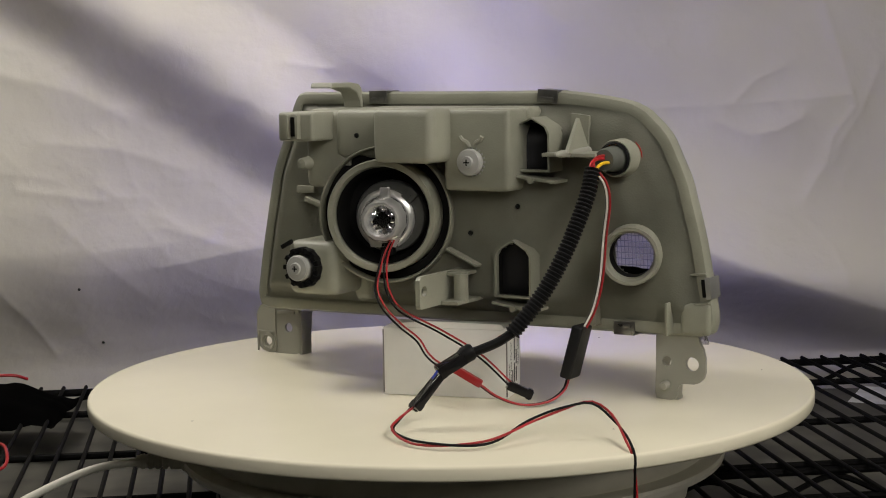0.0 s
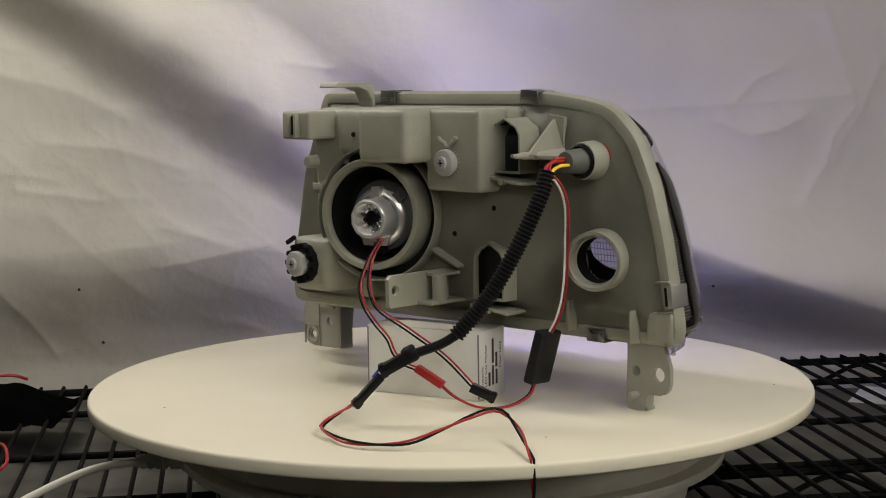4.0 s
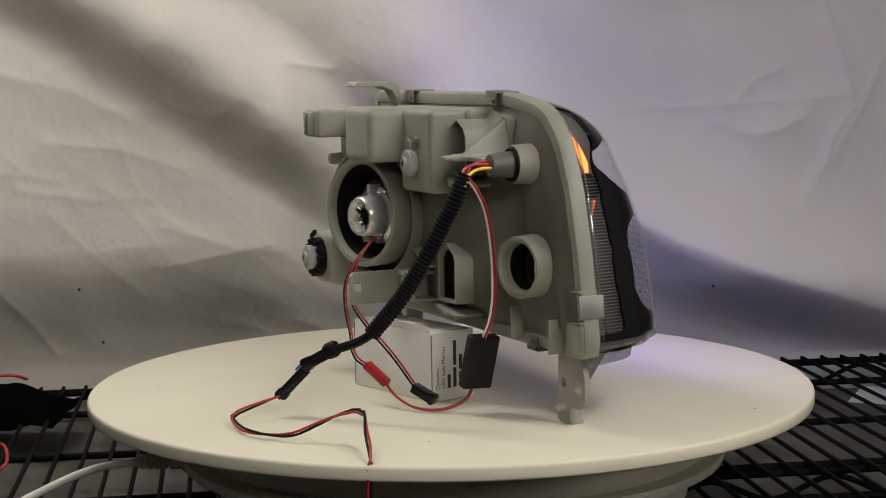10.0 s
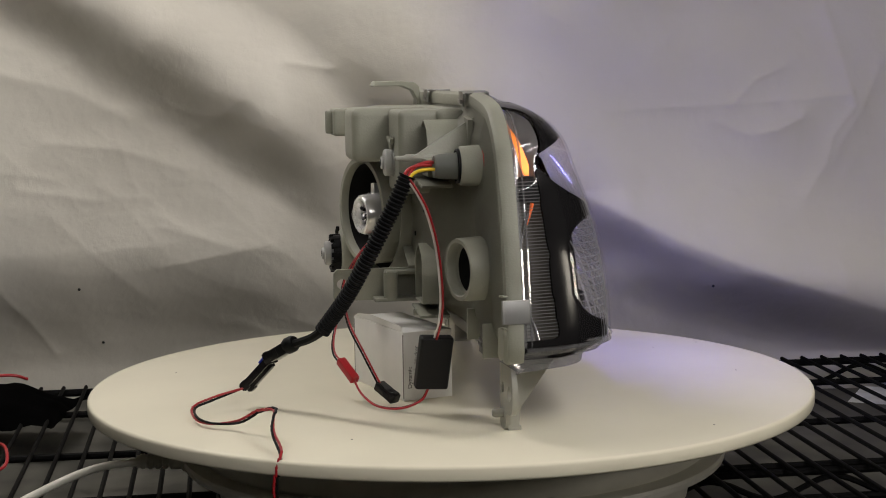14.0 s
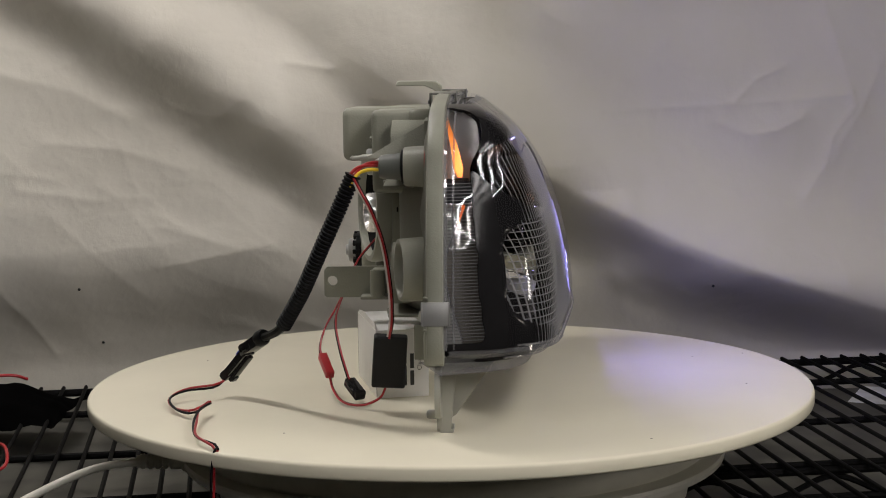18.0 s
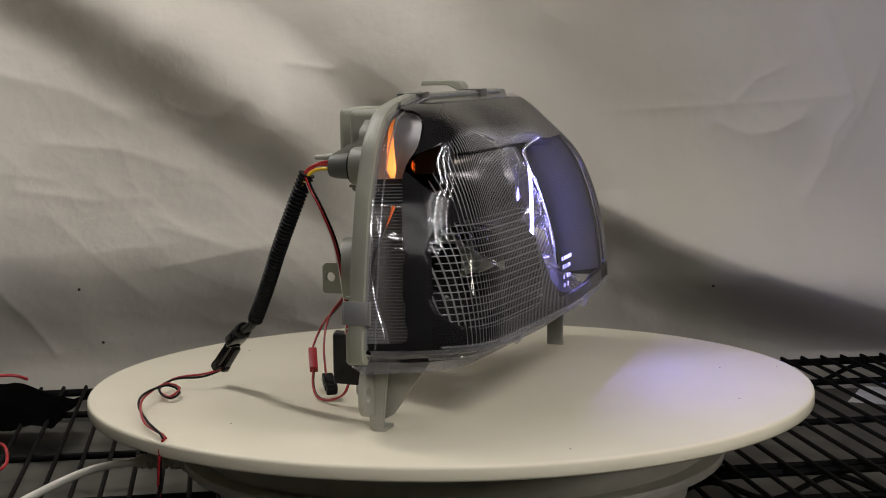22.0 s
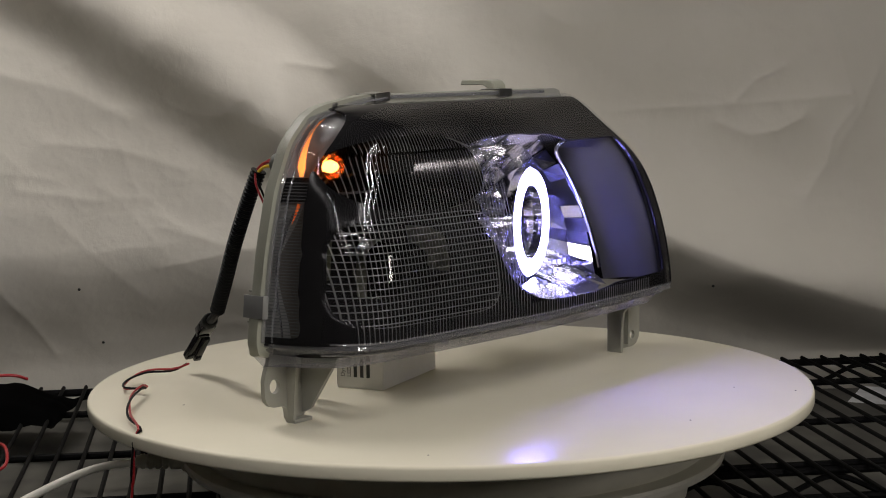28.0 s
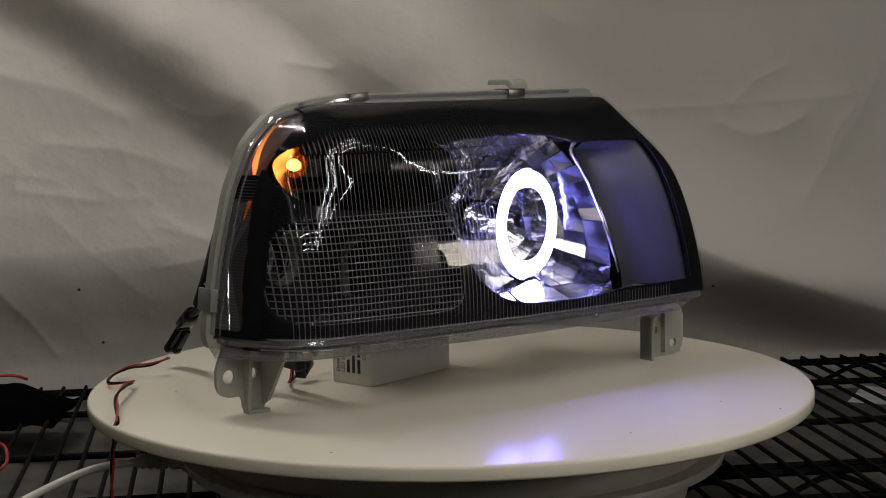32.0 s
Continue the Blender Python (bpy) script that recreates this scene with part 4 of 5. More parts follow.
    sweep(bm, smooth_path([(x, 10, 243.5) for x in range(100, -150, -25)], 3), 1.6, 8)
    part("lens_bead", bm, M_BEAD, hl, "clear rounded edge of the lens")
    # lip under the lens
    bm = bmesh.new()
    prev = None
    for i in range(91):
        x = -205 + 437 * i / 90
        y = (lens_y(x, 72) if x < 228 else 12) - 1
        ring = [bm.verts.new(Vector(q) * MM) for q in ((x, y, 66), (x, y + 1.5, 62), (x, y - 6, 59), (x, y - 14 - 6 * smoothstep(0, 200, x), 57), (x, max(6, y - 22), 47), (x, max(4, y - 60), 46))]
        if prev:
            for k in range(5):
                bm.faces.new((prev[k], prev[k + 1], ring[k + 1], ring[k]))
        prev = ring
    bmesh.ops.solidify(bm, geom=bm.faces[:], thickness=2.2 * MM)
    lip = part("lens_lip", bm, M_LIP, hl, "clear stepped lip under the lens")
    for z, out in ((66.5, 0.4), (57.5, -9.0)):
        bm = bmesh.new()
        sweep(bm, [(x, max(6, lens_y(min(x, 227), 72) + out), z) for x in range(-203, 220, 3)], 0.8, 6)
        part("lip_edge", bm, M_BEAD, lip, "bright rounded edge of the lip")
    bm = bmesh.new()
    prev = None
    for i in range(91):
        x = -196 + 420 * i / 90
        y = (lens_y(x, 72) if x < 222 else 14) - 6
        ring = [bm.verts.new(Vector(q) * MM) for q in ((x, y, 66.5), (x, y - 3, 61), (x, max(8, y - 12), 55))]
        if prev:
            for k in range(2):
                bm.faces.new((prev[k], prev[k + 1], ring[k + 1], ring[k]))
        prev = ring
    bmesh.ops.solidify(bm, geom=bm.faces[:], thickness=1.5 * MM)
    part("bezel_skirt", bm, M_BLACK, hl, "black skirt of the bezel behind the lip")
    # black lining with its openings
    def inside_bowl(x, z):
        return abs((x + 32 - 0.30 * (z - 142)) / 93) ** 3.6 + abs((z - 142) / 67) ** 3.6 < 1
    def inside_signal(x, z):
        return abs((x - 118) / 78) ** 2.6 + abs((z - 186) / 28) ** 2.6 < 1
    def inside_corner(x, z):
        return x > table_curve(z, CORNER) and z > 70
    def inside_panel(x, z):
        return x < -70 and 78 < z < 201 and x > inner_x(z) + 1
    bm = bmesh.new()
    nx, nz = 300, 140
    vs, at = [], []
    for j in range(nz + 1):
        z = ZLENS + 1 + (ZTOP - 6 - ZLENS) * j / nz
        a, b = inner_x(z) - 12 * smoothstep(240, 150, z), outer_x(z) - 4.6
        vs.append([])
        at.append([])
        for i in range(nx + 1):
            q = i / nx
            x = a + (b - a) * (1 - (1 - q) ** 1.5)
            y = max(3, lens_y(max(x, inner_x(z)), z, 5)) - 16 * smoothstep(1.0, 0.6, in_window(x, z))
            vs[-1].append(bm.verts.new(Vector((x, y, z)) * MM))
            at[-1].append((x, z))
    for j in range(nz):
        for i in range(nx):
            x, z = (at[j][i][0] + at[j + 1][i + 1][0]) / 2, (at[j][i][1] + at[j + 1][i + 1][1]) / 2
            if inside_bowl(x, z) or inside_signal(x, z) or inside_corner(x, z) or inside_panel(x, z) or abs((x - 149) / 58) ** 3 + abs((z - 121) / 26) ** 3 < 1:
                continue
            bm.faces.new((vs[j][i], vs[j][i + 1], vs[j + 1][i + 1], vs[j + 1][i]))
    even_edges(bm, 8)
    bmesh.ops.solidify(bm, geom=bm.faces[:], thickness=2 * MM)
    part("bezel", bm, M_BLACK, hl, "glossy black inner bezel")
    # closing wall inside, so that light leaves by the openings alone
    bm = bmesh.new()
    nx, nz = 60, 30
    vs = []
    for j in range(nz + 1):
        z = 60 + 180 * j / nz
        a, b = inner_x(z) + 4, outer_x(z) - 6
        vs.append([(a + (b - a) * i / nx, z) for i in range(nx + 1)])
    pts = [[bm.verts.new(Vector((x, shell_y(x, z) + 6, z)) * MM) for x, z in r] for r in vs]
    for j in range(nz):
        for i in range(nx):
            x, z = vs[j][i]
            if math.hypot(x - BULB[0], z - BULB[1]) < 24 or math.hypot(x - 168, z - 118) < 27 or math.hypot(x - 164, z - 193) < 16:
                continue
            bm.faces.new((pts[j][i], pts[j][i + 1], pts[j + 1][i + 1], pts[j + 1][i]))
    part("inner_liner", bm, M_SATIN, hl, "black inner liner")
    # chrome bowl, stepped into facets
    bm = bmesh.new()
    seg, steps = 36, 6
    rnd = random.Random(11)
    for k in range(steps):
        for i in range(seg):
            quad = []
            lift, lean, roll = rnd.uniform(-1, 1), rnd.uniform(-1, 1), rnd.uniform(-1, 1)
            for dk, di in ((0, 0), (0, 1), (1, 1), (1, 0)):
                f, a = (k + dk) / steps, 2 * math.pi * (i + di) / seg
                ca, sa = math.cos(a), math.sin(a)
                e = (abs(ca) ** 3.6 + abs(sa) ** 3.6) ** (-1 / 3.6)
                rx, rz = 94 * e, 68 * e
                s = 0.18 + 0.82 * f
                x, z = -34 + (2 + rx * ca + 0.30 * rz * sa) * s, 139 + (3 + rz * sa) * s
                xo, zo = -32 + rx * ca + 0.30 * rz * sa, 142 + rz * sa
                yo = lens_y(xo, zo, 8) - 36 * smoothstep(-70, -124, xo - 0.30 * (zo - 142))
                y = -6 + (yo + 6) * f ** 1.6 + f * (0.9 * lift + lean * (dk - 0.5) * 2.6 + roll * (di - 0.5) * 3.4)
                quad.append(bm.verts.new(Vector((x, y, z)) * MM))
            bm.faces.new(quad)
    part("reflector_bowl", bm, M_BOWL, hl, "faceted chrome reflector bowl", smooth=False)
    bm = bmesh.new()
    lathe(bm, (-30, 8, 137), (-0.2, 1, 0), [(0, 40), (6, 39), (8, 30), (9, 12), (14, 4), (14, -10)], 24)
    part("bulb_shield", bm, M_CHROME, hl, "chrome bulb shield")
    bm = bmesh.new()
    lathe(bm, (-37, 58, 135), (-0.30, 0.954, 0), [(39.0 + 6.0 * math.cos(math.pi * k / 10), 3.8 * math.sin(math.pi * k / 10)) for k in range(11)], 72, close=True)
    part("halo_ring", bm, M_HALO, hl, "glowing blue-white halo ring")
    bm = bmesh.new()
    lathe(bm, (-22.2, 10.9, 135), (-0.30, 0.954, 0), [(31.0, 50.2), (31.0, 42), (46.6, 42), (46.6, 50.2), (45.4, 49.4), (32.0, 49.4)], 60, close=True)
    part("halo_carrier", bm, M_CHROME, hl, "chrome halo carrier ring")
    # inner side panel beside the bowl; an added black wall closes the clear end
    bm = bmesh.new()
    vs = []
    for j in range(25):
        z = 74 + 130 * j / 24
        near = -125 + 0.30 * (z - 142)
        vs.append([])
        for i in range(15):
            x = near + (inner_x(z) - 6 - near) * i / 14
            y = lens_y(x, z, 7) - 32 * smoothstep(1, 0.05, i / 14) * smoothstep(206, 190, z)
            vs[-1].append(bm.verts.new(Vector((x, y, z)) * MM))
    for j in range(24):
        for i in range(14):
            bm.faces.new((vs[j][i], vs[j][i + 1], vs[j + 1][i + 1], vs[j + 1][i]))
    bmesh.ops.solidify(bm, geom=bm.faces[:], thickness=-2 * MM)
    part("side_panel", bm, M_PANEL, hl, "satin black inner side panel")
    bm = bmesh.new()
    prev = None
    for j in range(31):
        z = 66 + 172 * j / 30
        x, far = inner_x(z), lens_y(inner_x(z), z)
        ring = [bm.verts.new(Vector(q) * MM) for q in ((x + 5, 6, z), (x - (far - 8) * 0.16 + 4, 8 + (far - 8) * 0.5, z), (x - (far - 8) * 0.17 + 4, 8 + (far - 8) * 0.86, z), (x + 4, far - 7, z))]
        if prev:
            for k in range(3):
                bm.faces.new((prev[k], prev[k + 1], ring[k + 1], ring[k]))
        prev = ring
    bmesh.ops.solidify(bm, geom=bm.faces[:], thickness=1.2 * MM)
    part("end_wall", bm, M_SATIN, hl, "black wall added to block the view through the inner end")
    bm = bmesh.new()
    edge = [(z, -124 + 0.30 * (z - 142) + 10 * smoothstep(175, 206, z)) for z in (204, 192, 175, 155, 135, 115, 98, 86)]
    sweep(bm, smooth_path([(x, lens_y(x, z, 8) - 32 * smoothstep(206, 186, z), z) for z, x in edge], 2), 2.0, 10)
    part("chrome_trim", bm, M_CHROME, hl, "thin curved chrome trim beside the bowl")
    # signal chamber
    bm = bmesh.new()
    rings = []
    for k in range(9):
        f = k / 8
        ring = []
        for i in range(48):
            a = 2 * math.pi * i / 48
            ca, sa = math.cos(a), math.sin(a)
            e = (abs(ca) ** 2.6 + abs(sa) ** 2.6) ** (-1 / 2.6)
            s = 0.25 + 0.75 * f
            x, z = 142 + (116 - 142 + 76 * e * ca) * s, 189 + (186 - 189 + 29 * e * sa) * s
            yo = lens_y(116 + 75 * e * ca, 186 + 28 * e * sa, 12)
            ring.append(bm.verts.new(Vector((x, 2 + (yo - 2) * f ** 1.4, z)) * MM))
        rings.append(ring)
    for a, b in zip(rings, rings[1:]):
        for i in range(48):
            bm.faces.new((a[i], a[(i + 1) % 48], b[(i + 1) % 48], b[i]))
    bm.faces.new(rings[0])
    part("signal_reflector", bm, M_SIGREF, hl, "smoked signal reflector")
    bm = bmesh.new()
    lathe(bm, (160, -6, 192), (0, 1, 0), [(0, 29), (5.0, 28), (8.5, 24), (10.0, 17), (8.5, 9), (6, 0), (6, -10)], 24)
    lamp = part("signal_bulb", bm, M_AMBERGLASS, hl, "lit amber signal bulb")
    bm = bmesh.new()
    lathe(bm, (160, -6, 192), (0, 1, 0), [(0, 25), (3.4, 23), (5.0, 18), (3.6, 11), (0, 8)], 18)
    part("filament_glow", bm, M_AMBER, lamp, "glowing core of the bulb")
    bm = bmesh.new()
    prism(bm, [(138, 3), (186, 3), (186, 30), (174, 40), (150, 44), (138, 38)], "z", 172.5, 174.5)
    part("signal_ledge", bm, M_LEDGE, hl, "smoked chrome ledge under the signal bulb")
    # corner chamber: a wall that runs in from the rim and forward to the black pillar
    for name, z0, z1, f0, f1, mat, words in (("corner_reflector", 184, 240, 0.0, 1.0, M_SATINMETAL, "satin silver corner reflector"),
                                             ("marker_reflector", 66, 170, 1.0, 2.0, M_SMOKE, "smoke-grey side marker reflector"),
                                             ("marker_strip", 66, 170, 0.0, 1.0, M_STRIP, "pale wavy strip at the rim of the side marker")):
        bm = bmesh.new()
        vs = []
        for j in range(27):
            z = z0 + (z1 - z0) * j / 26
            inner, xo = table_curve(z, CORNER) - 1.5, outer_x(z) - 6.5
            fore = max(9, lens_y(inner, z, 9))
            y1 = fore if f1 == 1.0 and z0 > 100 else min(fore - 1, table_curve(z, STRIP))
            vs.append([])
            for i in range(9):
                f = f0 + (f1 - f0) * i / 8
                y = 4 + (y1 - 4) * f if f <= 1 else y1 + (fore - y1) * (f - 1)
                g = (y - 4) / (fore - 4)
                x = xo + (inner - xo) * g - 8 * math.sin(math.pi * g)
                vs[-1].append(bm.verts.new(Vector((x, y, z)) * MM))
        for j in range(26):
            for i in range(8):
                bm.faces.new((vs[j][i], vs[j][i + 1], vs[j + 1][i + 1], vs[j + 1][i]))
        bmesh.ops.solidify(bm, geom=bm.faces[:], thickness=1.2 * MM)
        part(name, bm, mat, hl, words)
    bm = bmesh.new()
    vs = []
    for j in range(4):
        z = 168 + 18 * j / 3
        inner, xo = table_curve(z, CORNER) - 2, outer_x(z) - 5.5
        fore = lens_y(inner, z, 6)
        vs.append([bm.verts.new(Vector((xo + (inner - xo) * i / 8 - 2.5 * math.sin(math.pi * i / 8), 6 + (fore - 6) * i / 8, z)) * MM) for i in range(9)])
    for j in range(3):
        for i in range(8):
            bm.faces.new((vs[j][i], vs[j][i + 1], vs[j + 1][i + 1], vs[j + 1][i]))
    bmesh.ops.solidify(bm, geom=bm.faces[:], thickness=1.5 * MM)
    part("corner_bar", bm, M_SATIN, hl, "black bar across the corner")
    # the bulb's reflection in the corner, built as a glowing streak
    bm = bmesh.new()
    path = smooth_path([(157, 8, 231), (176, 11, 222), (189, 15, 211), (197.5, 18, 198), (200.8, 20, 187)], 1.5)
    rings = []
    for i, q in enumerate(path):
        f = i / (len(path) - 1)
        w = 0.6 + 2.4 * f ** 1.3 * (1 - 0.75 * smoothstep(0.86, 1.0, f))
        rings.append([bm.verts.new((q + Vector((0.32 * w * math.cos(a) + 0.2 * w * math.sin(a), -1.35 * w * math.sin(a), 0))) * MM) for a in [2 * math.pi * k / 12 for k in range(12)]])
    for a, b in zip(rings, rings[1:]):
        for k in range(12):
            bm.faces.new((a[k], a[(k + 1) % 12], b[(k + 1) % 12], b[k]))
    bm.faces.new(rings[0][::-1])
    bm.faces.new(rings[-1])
    part("corner_light_guide", bm, M_AMBERREFLECT, hl, "glowing streak for the amber bulb's reflection in the corner")
    # a second, lower reflection of the bulb, also built to glow
    bm = bmesh.new()
    low = [(outer_x(z) - 9.5, table_curve(z, STRIP) + 2, z) for z in (167, 163, 158, 152)]
    sweep(bm, smooth_path(low, 1.5), lambda i: 1.5 - 0.12 * i, 10)
    part("corner_light_guide", bm, M_LOWREFLECT, hl, "short glowing streak for the bulb's reflection under the bar")
    bm = bmesh.new()
    sweep(bm, smooth_path([(outer_x(z) - 8.5, table_curve(z, STRIP) + 0.6, z) for z in range(160, 68, -5)], 2), 0.8, 8)
    part("marker_trim", bm, M_CHROME, hl, "thin pale edge of the side marker")
    # flutes moulded into the back of the lens
    def rib(bm, pts, w):
        prev = None
        for q, side in pts:
            q = Vector(q)
            ring = [bm.verts.new((q - side * w) * MM), bm.verts.new((q + Vector((0, 0.3, 0))) * MM), bm.verts.new((q + side * w) * MM)]
            if prev:
                bm.faces.new((prev[0], prev[1], ring[1], ring[0]))
                bm.faces.new((prev[1], prev[2], ring[2], ring[1]))
            prev = ring
    bm = bmesh.new()
    for k in range(112):
        x = -166 + 3.55 * k
        slope = (lens_y(x + 1, 120) - lens_y(x - 1, 120)) / 2 if x < 215 else -0.5
        side = Vector((1, slope, 0))
        for z0, z1 in ((66, 76), (76, 156), (156, 201), (203, 240)):
            if (z0 == 76 and x < 22) or (z0 == 156 and x < 30):
                continue
            lean = 0.12 if z0 == 156 else 0.0
            zs = [z0 + (z1 - z0) * i / 16 for i in range(17)]
            pts = []
            for z in zs:
                xx = x - lean * (z - z0)
                if inner_x(z) + 3 < xx < table_line(z, FLUTED):
                    pts.append(((xx, lens_y(xx, z, 2.5), z), side))
            if len(pts) > 2:
                rib(bm, pts, 0.36 if z0 == 76 else 0.27)
    tagged(part("lens_flutes", bm, M_FLUTE, hl, "fine vertical flutes in the clear lens"), kind="stuff")
    bm = bmesh.new()
    up = Vector((0, 0, 1))
    for k in range(15):
        z = 79 + 5.2 * k
        xs = [58 + 1.6 * i for i in range(101)]
        xs = [x for x in xs if in_window(x, z) < 1]
        rib(bm, [((x, lens_y(x, z, 3), z), up) for x in xs], 0.42)
    tagged(part("lens_grid", bm, M_FLUTE, hl, "grid of crossing flutes in a rounded window"), kind="stuff")
    bm = bmesh.new()
    ring = []
    for k in range(121):
        a = 2 * math.pi * k / 120
        ca, sa = math.cos(a), math.sin(a)
        e = (abs(ca) ** 7 + abs(sa) ** 7) ** (-1 / 7)
        z = 116 + 39.5 * e * sa
        left = table_line(z, WINDOW)
        x = (left + 58) / 2 + (left - 58) / 2 * e * ca
        ring.append((x, lens_y(x, z, 3), z))
    sweep(bm, ring, 0.25, 6)
    part("window_edge", bm, M_FLUTE, hl, "rounded moulded edge of the fluted window")
    bm = bmesh.new()
    for k in range(48):
        z = 72 + 2.35 * k
        inner, xo = table_curve(z, CORNER) - 1, outer_x(z) - 4
        fore = lens_y(inner, z, 1.5)
        pts = []
        for i in range(15):
            y = 8 + (fore - 8) * i / 14
            lo, hi = inner, xo
            for _ in range(16):  # where the lens stands at this depth
                mid = (lo + hi) / 2
                lo, hi = (mid, hi) if lens_y(mid, z, 1.5) > y else (lo, mid)
            pts.append(((lo - 1.0, y, z), up))
        rib(bm, pts, 0.34)
    tagged(part("marker_flutes", bm, M_MARKFLUTE, hl, "fine level flutes over the side marker"), kind="stuff")
    # small marks moulded along the foot of the lens
    bm = bmesh.new()
    for k in range(7):
        x = -70 - 6.5 * k
        box(bm, (x - 2, lens_y(x, 71, 5), 70), (x + 2, lens_y(x, 71, 3.4), 74), 0.3)
    part("moulded_mark", bm, M_NYLON, hl, "row of small unreadable moulded marks")
    bm = bmesh.new()
    for r, (z, count) in enumerate(((106, 5), (99, 4), (91, 3), (84, 2))):
        for k in range(count):
            x = 2 - 7.4 * k - (4 if r > 1 and k else 0)
            box(bm, (x - 2.6, lens_y(x, z, 3.4), z - 1.7), (x + 2.6, lens_y(x, z, 2.6), z + 1.7), 0.3)
    part("moulded_mark", bm, M_MARK, hl, "rows of small unreadable raised marks")
    for x in (123, -77):
        bm = bmesh.new()
        lathe(bm, (x, lens_y(x, 72) - 6, 60), (0, 0.6, -0.6), [(3.6, 0), (3.6, 4), (2.4, 5.5), (0, 5.5)], 14)
        part("lens_nub", bm, M_LIP, hl)
    return hl


# ---------------------------------------------------------------- things on the disc
def words_mesh(name, text, size, mat, m, parent):
    """Lettering as a thin mesh."""
    c = bpy.data.curves.new(name, "FONT")
    c.body, c.size, c.extrude = text, size, 0.00005
    ob = new(name, c)
    me = bpy.data.meshes.new_from_object(ob)
    bpy.data.objects.remove(ob)
    me.materials.clear()
    me.materials.append(mat)
    ob = new(name, me)
    ob.parent = parent
    ob.matrix_basis = m
    return ob


CARTON = pose(-17 * MM, -82 * MM, 0, 0, 0, 14.5)
CARTON_L, CARTON_W, CARTON_H = 105, 43, 56


def carton():
    t = thing("carton", "small white card carton with a printed end, standing under the headlight", "box")
    t.matrix_world = TURN0 @ CARTON
    bm = bmesh.new()
    box(bm, (0, 0, 0.3), (CARTON_L, CARTON_W, CARTON_H), 0.7)
    body = part("carton_body", bm, M_CARD, t)
    bm = bmesh.new()
    prism(bm, [(2, CARTON_H + 0.3), (CARTON_L - 2, CARTON_H + 0.3), (CARTON_L - 5, CARTON_H + 4.5), (40, CARTON_H + 6), (8, CARTON_H + 3)], "y", 0.2, 0.9)
    part("flap", bm, M_CARD, t, "bent lid flap")
    for x in (0.0, CARTON_L - 1.2):
        bm = bmesh.new()
        box(bm, (x, -0.12, 2), (x + 1.2, 0.3, CARTON_H - 2))
        part("edge_seam", bm, M_CARDEDGE, t, "dark open edge of the card")
    # printed end: lines run up the face
    face = CARTON_L * MM + 0.00012
    for k, (text, z, bars) in enumerate((("Dynamic", 10, ()), ("LED Side Marker", 10, ()), ("", 10, (11,)), ("", 10, (16, 20)), ("", 10, (12, 12)), ("Clear Lens", 22, ()))):
        y = 7 + 6.0 * k
        if text:
            words_mesh("print_line", text, 5.0 * MM, M_INK, Matrix(((0, 0, 1, face), (0, -1, 0, y * MM), (1, 0, 0, z * MM), (0, 0, 0, 1))), body)
        for n in bars:
            bm = bmesh.new()
            box(bm, (CARTON_L + 0.02, y - 3.4, z), (CARTON_L + 0.15, y - 0.2, z + n))
            part("print_bar", bm, M_INK, body)
            z += n + 2
    return t


def along(a, b, w, h, grow=0.0):
    """A box matrix whose length runs from a to b (millimetres)."""
    a, b = Vector(a) * MM, Vector(b) * MM
    d = b - a
    q = d.to_track_quat("X", "Z").to_matrix().to_4x4()
    return Matrix.Translation((a + b) / 2) @ q, d.length / MM + grow


def plug(name, a, b, w, h, mat, parent, label="", bevel=0.8, slots=True):
    m, n = along(a, b, w, h)
    bm = bmesh.new()
    box(bm, (-n / 2, -w / 2, -h / 2), (n / 2, w / 2, h / 2), bevel)
    if slots:
        box(bm, (-n * 0.18, -w / 2 - 0.7, -h * 0.3), (n * 0.30, w / 2 + 0.7, h * 0.3), 0.3)
        box(bm, (n * 0.30, -w * 0.4, -h / 2 - 0.8), (n * 0.46, w * 0.4, h / 2 + 0.8), 0.3)
    bm.transform(m)
    return part(name, bm, mat, parent, label)


def wire(name, pts, r, mat, parent, shift=(0, 0, 0), label=""):
    bm = bmesh.new()
    sweep(bm, [q + Vector(shift) for q in smooth_path(pts, 2.0)], r, 8)
    return part(name, bm, mat, parent, label)


HINGE = (164, -63, 185)


